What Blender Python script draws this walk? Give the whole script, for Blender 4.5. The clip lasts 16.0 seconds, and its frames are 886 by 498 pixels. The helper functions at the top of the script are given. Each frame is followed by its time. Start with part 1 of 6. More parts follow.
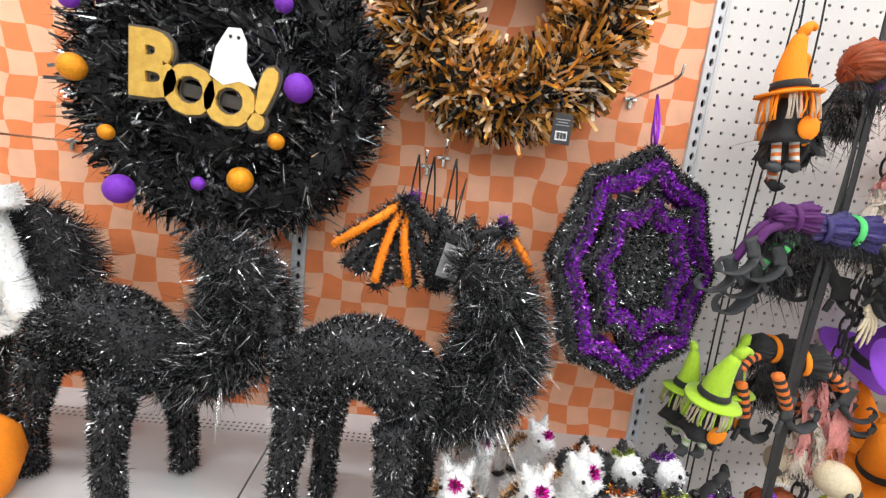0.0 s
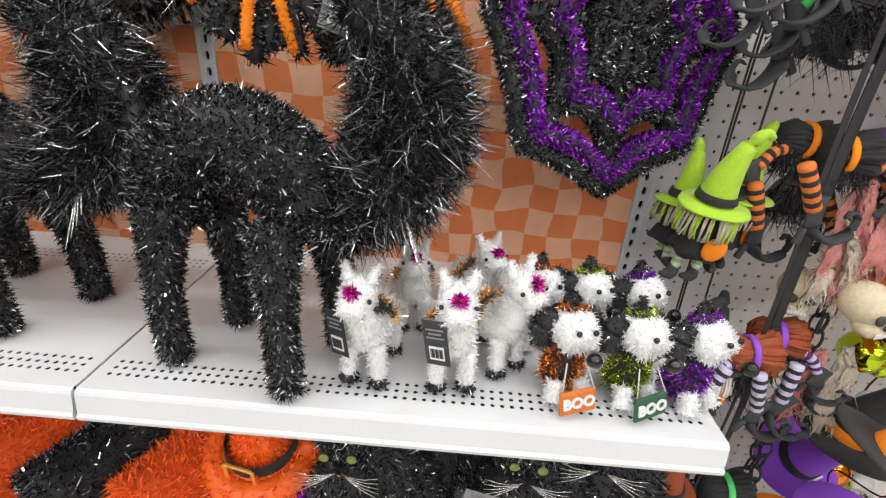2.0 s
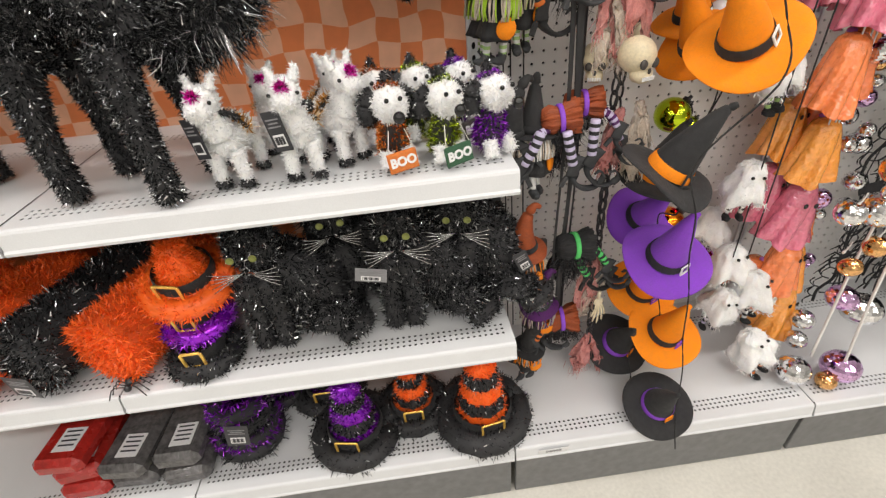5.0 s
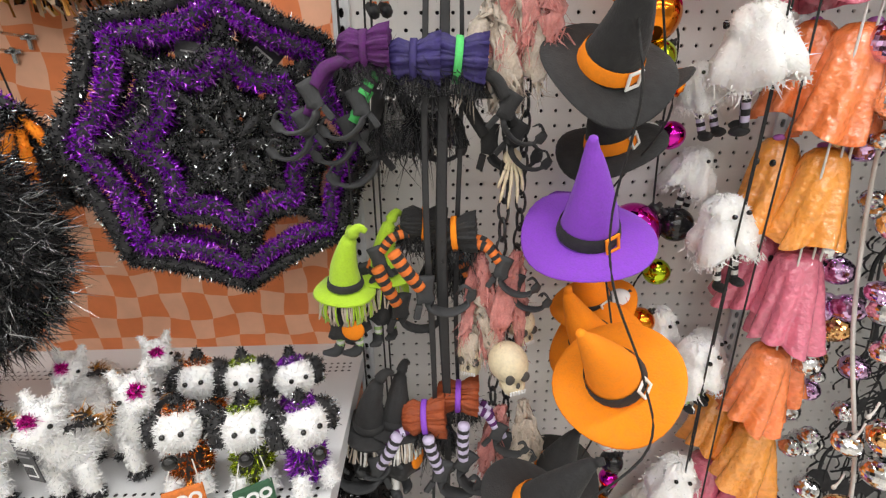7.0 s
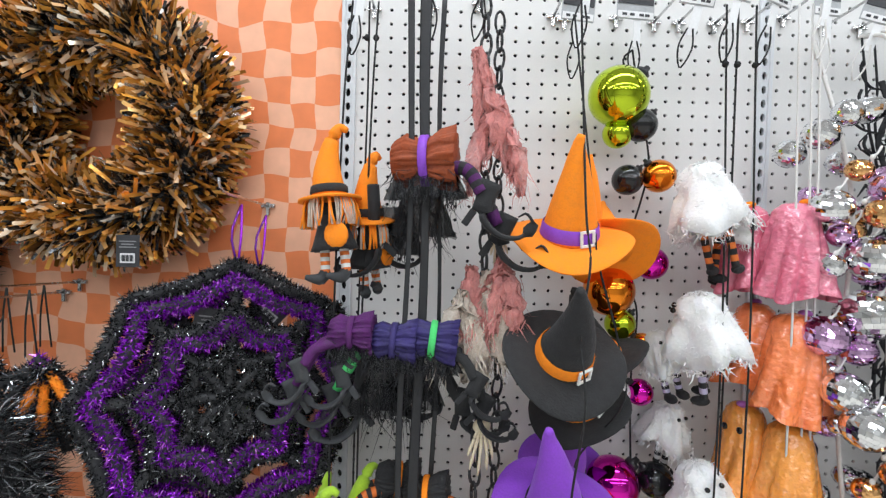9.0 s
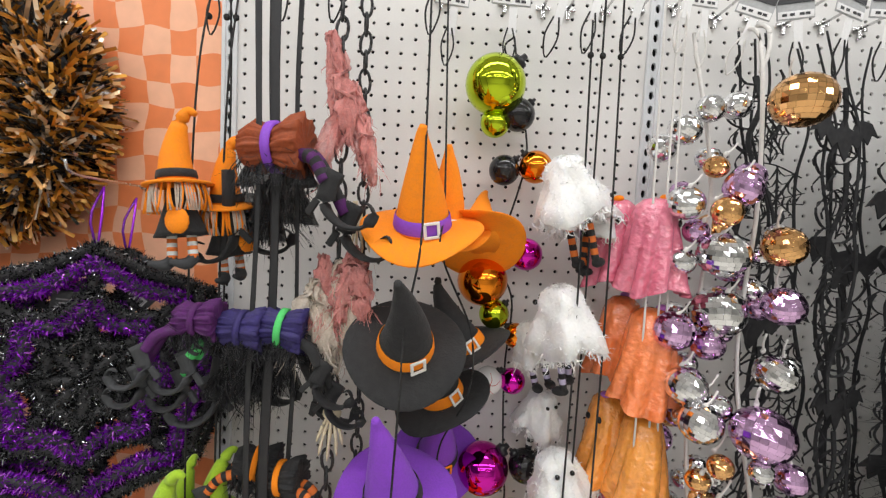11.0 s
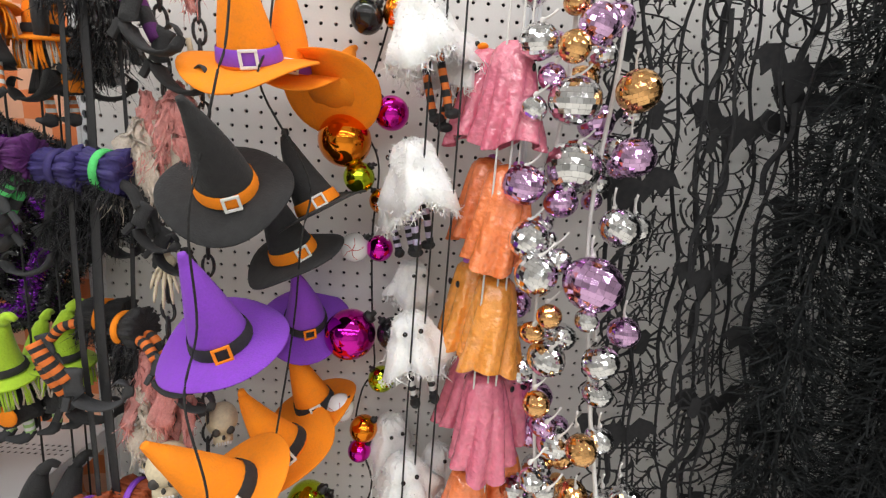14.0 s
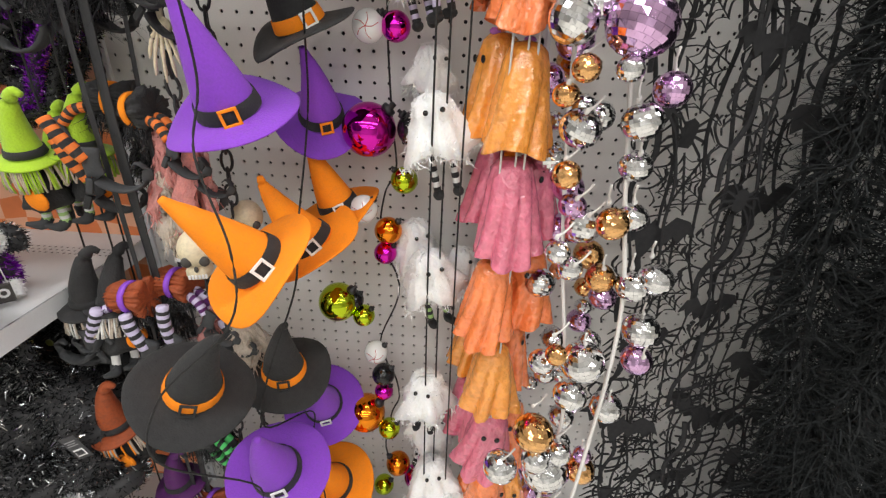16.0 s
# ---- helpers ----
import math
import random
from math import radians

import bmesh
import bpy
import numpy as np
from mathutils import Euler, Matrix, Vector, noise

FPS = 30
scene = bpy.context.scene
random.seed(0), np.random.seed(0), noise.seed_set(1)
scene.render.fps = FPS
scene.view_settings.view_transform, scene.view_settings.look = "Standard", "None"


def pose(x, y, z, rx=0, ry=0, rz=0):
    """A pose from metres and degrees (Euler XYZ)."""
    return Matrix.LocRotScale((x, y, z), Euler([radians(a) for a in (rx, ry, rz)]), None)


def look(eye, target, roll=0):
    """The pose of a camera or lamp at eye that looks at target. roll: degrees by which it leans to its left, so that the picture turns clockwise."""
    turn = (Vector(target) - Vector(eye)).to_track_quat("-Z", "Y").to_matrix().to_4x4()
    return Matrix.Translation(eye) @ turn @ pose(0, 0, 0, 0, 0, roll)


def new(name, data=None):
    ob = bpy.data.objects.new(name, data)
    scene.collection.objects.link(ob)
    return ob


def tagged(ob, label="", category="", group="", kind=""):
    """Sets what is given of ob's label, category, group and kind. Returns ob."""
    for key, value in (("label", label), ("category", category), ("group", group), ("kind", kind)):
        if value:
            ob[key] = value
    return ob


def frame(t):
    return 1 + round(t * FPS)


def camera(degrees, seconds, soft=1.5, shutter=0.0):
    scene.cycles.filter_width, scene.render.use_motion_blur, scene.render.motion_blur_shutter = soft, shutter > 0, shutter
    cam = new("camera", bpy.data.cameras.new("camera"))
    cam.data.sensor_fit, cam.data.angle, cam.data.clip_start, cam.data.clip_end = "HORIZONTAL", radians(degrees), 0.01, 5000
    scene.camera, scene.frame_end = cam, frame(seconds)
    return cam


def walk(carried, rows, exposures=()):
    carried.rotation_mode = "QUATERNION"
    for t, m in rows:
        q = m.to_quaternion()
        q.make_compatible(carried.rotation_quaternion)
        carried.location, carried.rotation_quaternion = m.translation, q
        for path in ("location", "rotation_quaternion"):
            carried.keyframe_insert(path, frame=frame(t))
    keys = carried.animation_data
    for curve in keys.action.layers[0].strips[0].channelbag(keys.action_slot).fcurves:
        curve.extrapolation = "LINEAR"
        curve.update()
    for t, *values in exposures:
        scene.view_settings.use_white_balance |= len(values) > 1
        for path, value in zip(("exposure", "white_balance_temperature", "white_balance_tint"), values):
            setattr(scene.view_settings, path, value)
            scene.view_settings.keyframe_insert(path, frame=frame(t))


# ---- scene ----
cam = camera(88.3, 16.0, soft=1.3)
PATH = [
    (0, (-0.507, -0.92, 1.515), (-0.429, 1.044, 1.147), 6.6),
    (0.5, (-0.48, -0.857, 1.448), (-0.384, 1.077, 0.947), 7.0),
    (1, (-0.426, -0.788, 1.409), (-0.341, 1.095, 0.74), 4.9),
    (1.5, (-0.39, -0.785, 1.396), (-0.431, 1.069, 0.647), 4.3),
    (2, (-0.328, -0.802, 1.353), (-0.38, 1.013, 0.514), 3.6),
    (2.5, (-0.3, -0.848, 1.296), (-0.353, 0.921, 0.365), -1.0),
    (3, (-0.298, -0.879, 1.263), (-0.344, 0.885, 0.322), -1.4),
    (3.2, (-0.293, -0.886, 1.248), (-0.35, 0.864, 0.282), -1.3),
    (5.3, (-0.105, -1.028, 1.26), (0.0, 0.605, 0.111), -5.5),
    (5.5, (-0.061, -0.995, 1.285), (0.052, 0.64, 0.139), -5.1),
    (6, (0.026, -0.848, 1.338), (0.141, 0.808, 0.222), -0.9),
    (6.5, (0.082, -0.801, 1.373), (0.195, 0.919, 0.358), -0.4),
    (7, (0.131, -0.815, 1.455), (0.194, 1.062, 0.765), -0.5),
    (7.5, (0.167, -0.833, 1.522), (0.188, 1.151, 1.278), 0.5),
    (8, (0.18, -0.84, 1.577), (0.176, 1.156, 1.455), 1.3),
    (8.5, (0.18, -0.84, 1.604), (0.171, 1.159, 1.535), 1.3),
    (8.7, (0.178, -0.844, 1.616), (0.169, 1.155, 1.56), 1.5),
    (10.8, (0.363, -0.857, 1.651), (0.385, 1.14, 1.556), 2.4),
    (11, (0.385, -0.846, 1.651), (0.416, 1.149, 1.508), 2.9),
    (11.5, (0.447, -0.793, 1.625), (0.475, 1.202, 1.478), 4.1),
    (12, (0.503, -0.724, 1.602), (0.587, 1.268, 1.443), 5.4),
    (12.5, (0.533, -0.706, 1.579), (0.629, 1.285, 1.418), 5.6),
    (13, (0.566, -0.739, 1.579), (0.635, 1.251, 1.387), 5.1),
    (13.5, (0.598, -0.794, 1.563), (0.675, 1.19, 1.323), 4.7),
    (14, (0.622, -0.832, 1.531), (0.664, 1.128, 1.134), 4.2),
    (14.5, (0.636, -0.84, 1.488), (0.65, 1.095, 0.982), 3.4),
    (15, (0.652, -0.851, 1.448), (0.644, 1.052, 0.833), 2.9),
    (15.5, (0.656, -0.847, 1.411), (0.627, 1.021, 0.697), 2.2),
    (16, (0.645, -0.833, 1.369), (0.58, 0.967, 0.5), 2.6),
]
EXPOSURES = [(0.0, 0.14, 6500, 10), (1.0, 0.2, 6550, 10), (1.5, 0.14, 6600, 10), (3.0, -0.36, 6800, 11), (5.5, -0.15, 7100, 12), (6.5, -0.18, 7100, 12), (7.5, -0.08, 6300, 9), (8.0, -0.12, 6050, 8), (8.7, -0.25, 6050, 8),
             (11.0, -0.46, 6650, 10), (12.5, -0.38, 6700, 10), (13.5, -0.36, 6650, 10), (14.5, -0.2, 6700, 10), (16.0, -0.12, 6750, 10)]
walk(cam, [(t, look(eye, target, roll)) for t, eye, target, roll in PATH], EXPOSURES)

# ---- world, lamps ----
world = bpy.data.worlds.new("world")
scene.world = world
world.use_nodes = True
world.node_tree.nodes["Background"].inputs[0].default_value = (0.85, 0.92, 1.0, 1)
world.node_tree.nodes["Background"].inputs[1].default_value = 0.3

LAMPS = [(x, y) for y in (-0.75, -2.6, -4.4, -6.4) for x in (-2.4, 0.3, 3.0)]
for lx, ly in LAMPS:
    ld = bpy.data.lights.new("tube_lamp", "AREA")
    ld.shape, ld.size, ld.size_y, ld.energy, ld.color = "RECTANGLE", 2.3, 0.16, 33, (0.97, 0.98, 1.0)
    lamp = new("tube_lamp", ld)
    lamp.matrix_world = pose(lx, ly, 3.33)

# ---- materials ----


def mat(name, base, rough=0.5, metal=0.0, vary=0.15, scale=40.0, bump=0.0, island=0.0, objrand=0.0, spec=0.5, sheen=0.0,
        trans=0.0, fine=4.0):
    """A procedural surface: grain at two scales in colour, roughness and relief."""
    m = bpy.data.materials.new(name)
    m.use_nodes = True
    nt = m.node_tree
    b = nt.nodes["Principled BSDF"]
    b.inputs["Metallic"].default_value = metal
    b.inputs["Specular IOR Level"].default_value = spec
    b.inputs["Sheen Weight"].default_value = sheen
    if trans:
        b.inputs["Subsurface Weight"].default_value = trans
        b.inputs["Subsurface Radius"].default_value = (0.01, 0.008, 0.006)
    tc = nt.nodes.new("ShaderNodeTexCoord")
    n1 = nt.nodes.new("ShaderNodeTexNoise")
    n1.inputs["Scale"].default_value = scale
    n1.inputs["Detail"].default_value = 3
    n2 = nt.nodes.new("ShaderNodeTexNoise")
    n2.inputs["Scale"].default_value = scale * fine
    n2.inputs["Detail"].default_value = 2
    for n in (n1, n2):
        nt.links.new(tc.outputs["Object"], n.inputs["Vector"])
    add = nt.nodes.new("ShaderNodeMath")
    add.operation = "ADD"
    nt.links.new(n1.outputs["Fac"], add.inputs[0])
    nt.links.new(n2.outputs["Fac"], add.inputs[1])
    src = add.outputs[0]
    if island or objrand:
        g = nt.nodes.new("ShaderNodeNewGeometry" if island else "ShaderNodeObjectInfo")
        mul = nt.nodes.new("ShaderNodeMath")
        mul.operation = "MULTIPLY_ADD"
        mul.inputs[1].default_value = (island or objrand) / max(vary, 0.01)
        nt.links.new(g.outputs["Random Per Island" if island else "Random"], mul.inputs[0])
        nt.links.new(src, mul.inputs[2])
        src = mul.outputs[0]
    ramp = nt.nodes.new("ShaderNodeMapRange")
    ramp.inputs["From Min"].default_value = 0.6
    ramp.inputs["From Max"].default_value = 1.4 + (island or objrand) / max(vary, 0.01)
    ramp.inputs["To Min"].default_value = 1 - vary - (island or objrand)
    ramp.inputs["To Max"].default_value = 1 + vary + (island or objrand)
    nt.links.new(src, ramp.inputs["Value"])
    vm = nt.nodes.new("ShaderNodeVectorMath")
    vm.operation = "SCALE"
    vm.inputs[0].default_value = base
    nt.links.new(ramp.outputs[0], vm.inputs["Scale"])
    nt.links.new(vm.outputs[0], b.inputs["Base Color"])
    rr = nt.nodes.new("ShaderNodeMapRange")
    rr.inputs["From Min"].default_value, rr.inputs["From Max"].default_value = 0.3, 0.7
    rr.inputs["To Min"].default_value, rr.inputs["To Max"].default_value = rough * 0.8, min(1, rough * 1.2)
    nt.links.new(n1.outputs["Fac"], rr.inputs["Value"])
    nt.links.new(rr.outputs[0], b.inputs["Roughness"])
    if bump:
        bn = nt.nodes.new("ShaderNodeBump")
        bn.inputs["Strength"].default_value = bump
        bn.inputs["Distance"].default_value = 0.002
        nt.links.new(n2.outputs["Fac"], bn.inputs["Height"])
        nt.links.new(bn.outputs[0], b.inputs["Normal"])
    return m


def checker_mat():
    """Printed paper: wavy checks of orange and pale peach, brushed unevenly."""
    m = bpy.data.materials.new("checked_paper")
    m.use_nodes = True
    nt = m.node_tree
    b = nt.nodes["Principled BSDF"]
    b.inputs["Roughness"].default_value = 0.6
    tc = nt.nodes.new("ShaderNodeTexCoord")
    nz = nt.nodes.new("ShaderNodeTexNoise")
    nz.inputs["Scale"].default_value = 9.0
    nz.inputs["Detail"].default_value = 1.0
    nt.links.new(tc.outputs["Object"], nz.inputs["Vector"])
    sub = nt.nodes.new("ShaderNodeVectorMath")
    sub.operation = "SUBTRACT"
    sub.inputs[1].default_value = (0.5, 0.5, 0.5)
    nt.links.new(nz.outputs["Color"], sub.inputs[0])
    sc = nt.nodes.new("ShaderNodeVectorMath")
    sc.operation = "SCALE"
    sc.inputs["Scale"].default_value = 0.05
    nt.links.new(sub.outputs[0], sc.inputs[0])
    ad = nt.nodes.new("ShaderNodeVectorMath")
    nt.links.new(tc.outputs["Object"], ad.inputs[0])
    nt.links.new(sc.outputs[0], ad.inputs[1])
    flat = nt.nodes.new("ShaderNodeVectorMath")
    flat.operation = "MULTIPLY"
    flat.inputs[1].default_value = (1, 0, 1)
    nt.links.new(ad.outputs[0], flat.inputs[0])
    off = nt.nodes.new("ShaderNodeVectorMath")
    off.inputs[1].default_value = (0.013, 0.02, 0.009)
    nt.links.new(flat.outputs[0], off.inputs[0])
    ck = nt.nodes.new("ShaderNodeTexChecker")
    ck.inputs["Scale"].default_value = 1 / 0.047
    ck.inputs["Color1"].default_value = (0.86, 0.25, 0.085, 1)
    ck.inputs["Color2"].default_value = (0.93, 0.50, 0.32, 1)
    nt.links.new(off.outputs[0], ck.inputs["Vector"])
    n2 = nt.nodes.new("ShaderNodeTexNoise")
    n2.inputs["Scale"].default_value = 30
    n2.inputs["Detail"].default_value = 4
    nt.links.new(tc.outputs["Object"], n2.inputs["Vector"])
    mr = nt.nodes.new("ShaderNodeMapRange")
    mr.inputs["To Min"].default_value, mr.inputs["To Max"].default_value = 0.86, 1.14
    nt.links.new(n2.outputs["Fac"], mr.inputs["Value"])
    vm = nt.nodes.new("ShaderNodeVectorMath")
    vm.operation = "SCALE"
    nt.links.new(ck.outputs["Color"], vm.inputs[0])
    nt.links.new(mr.outputs[0], vm.inputs["Scale"])
    nt.links.new(vm.outputs[0], b.inputs["Base Color"])
    return m


def tinsel_mat(name, dark, mid, glint, rough=0.22, share=0.12, metal=0.8):
    """Foil cut into fine strips: most lie in a dark tone, some in the body colour, a few have a glint of light painted
    in as a pale colour.
    """
    m = bpy.data.materials.new(name)
    m.use_nodes = True
    nt = m.node_tree
    b = nt.nodes["Principled BSDF"]
    b.inputs["Metallic"].default_value = metal
    b.inputs["Specular IOR Level"].default_value = 0.8
    geo = nt.nodes.new("ShaderNodeNewGeometry")
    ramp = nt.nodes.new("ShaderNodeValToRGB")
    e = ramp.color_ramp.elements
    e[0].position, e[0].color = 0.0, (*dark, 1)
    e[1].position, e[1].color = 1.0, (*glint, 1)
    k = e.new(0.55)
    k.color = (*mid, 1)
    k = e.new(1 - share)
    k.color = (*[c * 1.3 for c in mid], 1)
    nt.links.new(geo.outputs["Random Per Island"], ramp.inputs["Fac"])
    tc = nt.nodes.new("ShaderNodeTexCoord")
    nz = nt.nodes.new("ShaderNodeTexNoise")
    nz.inputs["Scale"].default_value = 14.0
    nt.links.new(tc.outputs["Object"], nz.inputs["Vector"])
    mr = nt.nodes.new("ShaderNodeMapRange")
    mr.inputs["From Min"].default_value, mr.inputs["From Max"].default_value = 0.3, 0.7
    mr.inputs["To Min"].default_value, mr.inputs["To Max"].default_value = 0.75, 1.2
    nt.links.new(nz.outputs["Fac"], mr.inputs["Value"])
    vm = nt.nodes.new("ShaderNodeVectorMath")
    vm.operation = "SCALE"
    nt.links.new(ramp.outputs["Color"], vm.inputs[0])
    nt.links.new(mr.outputs[0], vm.inputs["Scale"])
    nt.links.new(vm.outputs[0], b.inputs["Base Color"])
    b.inputs["Roughness"].default_value = rough
    return m


M_PEG = mat("grey_white_paint", (0.74, 0.73, 0.71), 0.45, vary=0.04, scale=6, bump=0.05, fine=60)
M_SHELF = mat("shelf_paint", (0.66, 0.67, 0.68), 0.35, vary=0.05, scale=9, bump=0.04, fine=50)
M_UPR = mat("upright_paint", (0.66, 0.68, 0.70), 0.35, vary=0.05, scale=20)
# near-black colour that stands in for the shade inside holes and slots
M_HOLE_SHADE = mat("hole_shade", (0.012, 0.012, 0.013), 0.7)
M_KICK = mat("kick_paint", (0.17, 0.17, 0.17), 0.5, vary=0.2, scale=12)
M_FLOOR = mat("vinyl_floor", (0.62, 0.60, 0.54), 0.35, vary=0.12, scale=5, bump=0.05, fine=20)
M_WALL = mat("store_wall", (0.72, 0.72, 0.70), 0.7, vary=0.05, scale=2)
M_CEIL = mat("ceiling_white", (0.8, 0.8, 0.8), 0.8, vary=0.05, scale=3)
M_CHECK = checker_mat()
# third tone of each tinsel_mat: sparkle painted into the base colour of some blades
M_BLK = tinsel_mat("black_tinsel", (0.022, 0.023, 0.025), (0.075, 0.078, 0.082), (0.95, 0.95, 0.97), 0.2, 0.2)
M_BLKCORE = mat("black_core", (0.024, 0.024, 0.026), 0.7)
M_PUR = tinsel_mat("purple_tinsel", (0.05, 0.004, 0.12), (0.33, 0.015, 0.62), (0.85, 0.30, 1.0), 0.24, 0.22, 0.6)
M_ORG = mat("orange_tinsel", (0.85, 0.13, 0.015), 0.35, metal=0.3, vary=0.15, scale=30, island=0.3)
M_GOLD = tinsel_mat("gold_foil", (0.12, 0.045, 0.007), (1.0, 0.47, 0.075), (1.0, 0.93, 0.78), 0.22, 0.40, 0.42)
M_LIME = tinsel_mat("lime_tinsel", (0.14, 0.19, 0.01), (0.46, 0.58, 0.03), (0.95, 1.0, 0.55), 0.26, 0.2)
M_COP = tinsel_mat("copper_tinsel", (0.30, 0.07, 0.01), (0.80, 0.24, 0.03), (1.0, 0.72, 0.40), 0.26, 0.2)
M_WHT = mat("white_tinsel", (0.80, 0.80, 0.80), 0.4, vary=0.1, scale=30, island=0.12)
M_FLUFF = mat("white_fluff", (0.88, 0.88, 0.87), 0.9, vary=0.06, scale=60, sheen=0.3, trans=0.15, bump=0.4)
M_FELT = {
    "orange": mat("orange_felt", (0.98, 0.275, 0.008), 0.95, vary=0.08, scale=90, bump=0.4),
    "black": mat("black_felt", (0.022, 0.022, 0.023), 0.95, vary=0.2, scale=90, bump=0.5, sheen=0.05),
    "purple": mat("purple_felt", (0.24, 0.055, 0.54), 0.95, vary=0.10, scale=90, bump=0.4, sheen=0.08),
    "lime": mat("lime_felt", (0.38, 0.60, 0.03), 0.95, vary=0.10, scale=90, bump=0.5, sheen=0.2),
    "white": mat("white_felt", (0.8, 0.8, 0.78), 0.95, vary=0.06, scale=90, bump=0.3),
    "green": mat("green_felt", (0.09, 0.60, 0.16), 0.9, vary=0.1, scale=90, bump=0.3),
    "violet": mat("violet_ribbon", (0.27, 0.07, 0.60), 0.6, vary=0.1, scale=60),
    "rust": mat("rust_cloth", (0.30, 0.06, 0.015), 0.7, vary=0.25, scale=60, bump=0.4),
    "plum": mat("plum_net", (0.085, 0.012, 0.11), 0.8, vary=0.3, scale=120, bump=0.3),
    "grey": mat("charcoal_felt", (0.045, 0.047, 0.05), 0.9, vary=0.15, scale=80, bump=0.3),
    "navy": mat("indigo_cloth", (0.032, 0.022, 0.125), 0.7, vary=0.3, scale=60, bump=0.4),
}


def ball_mat(name, c, rough=0.06, metal=1.0):
    return mat(name, c, rough, metal=metal, vary=0.04, scale=30)


M_BALL = {
    "lime": ball_mat("lime_gloss", (0.52, 0.66, 0.03)),
    "black": mat("black_gloss", (0.012, 0.012, 0.013), 0.1, vary=0.1, scale=30),
    "orange": ball_mat("orange_gloss", (0.92, 0.27, 0.02)),
    "magenta": ball_mat("magenta_gloss", (0.70, 0.02, 0.45)),
    "white": mat("white_gloss", (0.8, 0.8, 0.79), 0.15, vary=0.03, scale=30),
}
M_MIR = {
    "silver": mat("silver_facets", (0.86, 0.86, 0.88), 0.06, metal=1.0, vary=0.05, scale=30, island=0.12),
    "copper": mat("copper_facets", (0.93, 0.52, 0.22), 0.08, metal=1.0, vary=0.05, scale=30, island=0.12),
    "lilac": mat("lilac_facets", (0.78, 0.50, 0.82), 0.08, metal=1.0, vary=0.05, scale=30, island=0.12),
}
M_SATIN = {
    "pink": mat("pink_satin", (0.78, 0.19, 0.29), 0.2, vary=0.16, scale=24, bump=0.6, trans=0.15, spec=1.0),
    "coral": mat("coral_satin", (1.0, 0.26, 0.075), 0.2, vary=0.16, scale=24, bump=0.6, trans=0.15, spec=1.0),
    "apricot": mat("apricot_satin", (1.0, 0.38, 0.06), 0.2, vary=0.16, scale=24, bump=0.6, trans=0.15, spec=1.0),
}
M_CORD = mat("black_cord", (0.015, 0.015, 0.015), 0.8, vary=0.2, scale=200)
M_WCORD = mat("white_cord", (0.72, 0.70, 0.67), 0.6, vary=0.1, scale=200)
M_TAG = mat("black_card", (0.03, 0.03, 0.035), 0.45, vary=0.2, scale=60)
M_PAPER = mat("white_card", (0.8, 0.8, 0.8), 0.5, vary=0.04, scale=60)
M_INK = mat("grey_print", (0.25, 0.25, 0.26), 0.5, vary=0.1, scale=60)
M_GAUZE = mat("red_gauze", (0.85, 0.36, 0.33), 0.9, vary=0.25, scale=80, bump=0.6, trans=0.15)
M_CREAM = mat("cream_gauze", (0.80, 0.69, 0.58), 0.9, vary=0.2, scale=80, bump=0.6, trans=0.15)
M_BONE = mat("bone_plastic", (0.72, 0.62, 0.43), 0.5, vary=0.15, scale=60, bump=0.2, trans=0.1)
M_CHAIN = mat("black_plastic", (0.02, 0.02, 0.022), 0.35, vary=0.2, scale=60)
M_LACE = mat("black_lace", (0.016, 0.016, 0.018), 0.85, vary=0.2, scale=100)
M_NET = mat("black_net", (0.02, 0.02, 0.022), 0.9, vary=0.3, scale=150, bump=0.5)
M_NET.node_tree.nodes["Principled BSDF"].inputs["Alpha"].default_value = 0.62
M_TWIG = mat("black_garland", (0.016, 0.018, 0.019), 0.65, vary=0.3, scale=60, island=0.5, spec=0.2)
M_WIRE = mat("steel_wire", (0.6, 0.6, 0.6), 0.25, metal=1.0, vary=0.1, scale=60)
M_EYE = mat("black_bead", (0.01, 0.01, 0.01), 0.15)
for m in M_SATIN.values():
    m.node_tree.nodes["Principled BSDF"].inputs["Coat Weight"].default_value = 0.8
    m.node_tree.nodes["Principled BSDF"].inputs["Coat Roughness"].default_value = 0.12
    m.node_tree.nodes["Bump"].inputs["Distance"].default_value = 0.006
    m.node_tree.nodes["Bump"].inputs["Strength"].default_value = 0.9
for m, a in ((M_GAUZE, 0.5), (M_CREAM, 0.55)):
    m.node_tree.nodes["Principled BSDF"].inputs["Alpha"].default_value = a

# ---- geometry: every shape is a pair of arrays, places and triangles ----
rng = np.random.default_rng(7)


def xf(g, m):
    a = np.array(m)
    return g[0] @ a[:3, :3].T + a[:3, 3], g[1]


def join(*gs):
    vs, ts, n = [], [], 0
    for v, t in gs:
        vs.append(v)
        ts.append(t + n)
        n += len(v)
    return np.concatenate(vs), np.concatenate(ts)


def grid_faces(rows, cols, wrap):
    i, j = np.meshgrid(np.arange(rows - 1), np.arange(cols if wrap else cols - 1), indexing="ij")
    i, j = i.ravel(), j.ravel()
    k = (j + 1) % cols
    a, b, c, d = i * cols + j, i * cols + k, (i + 1) * cols + k, (i + 1) * cols + j
    return np.concatenate([np.stack([a, b, c], 1), np.stack([a, c, d], 1)])


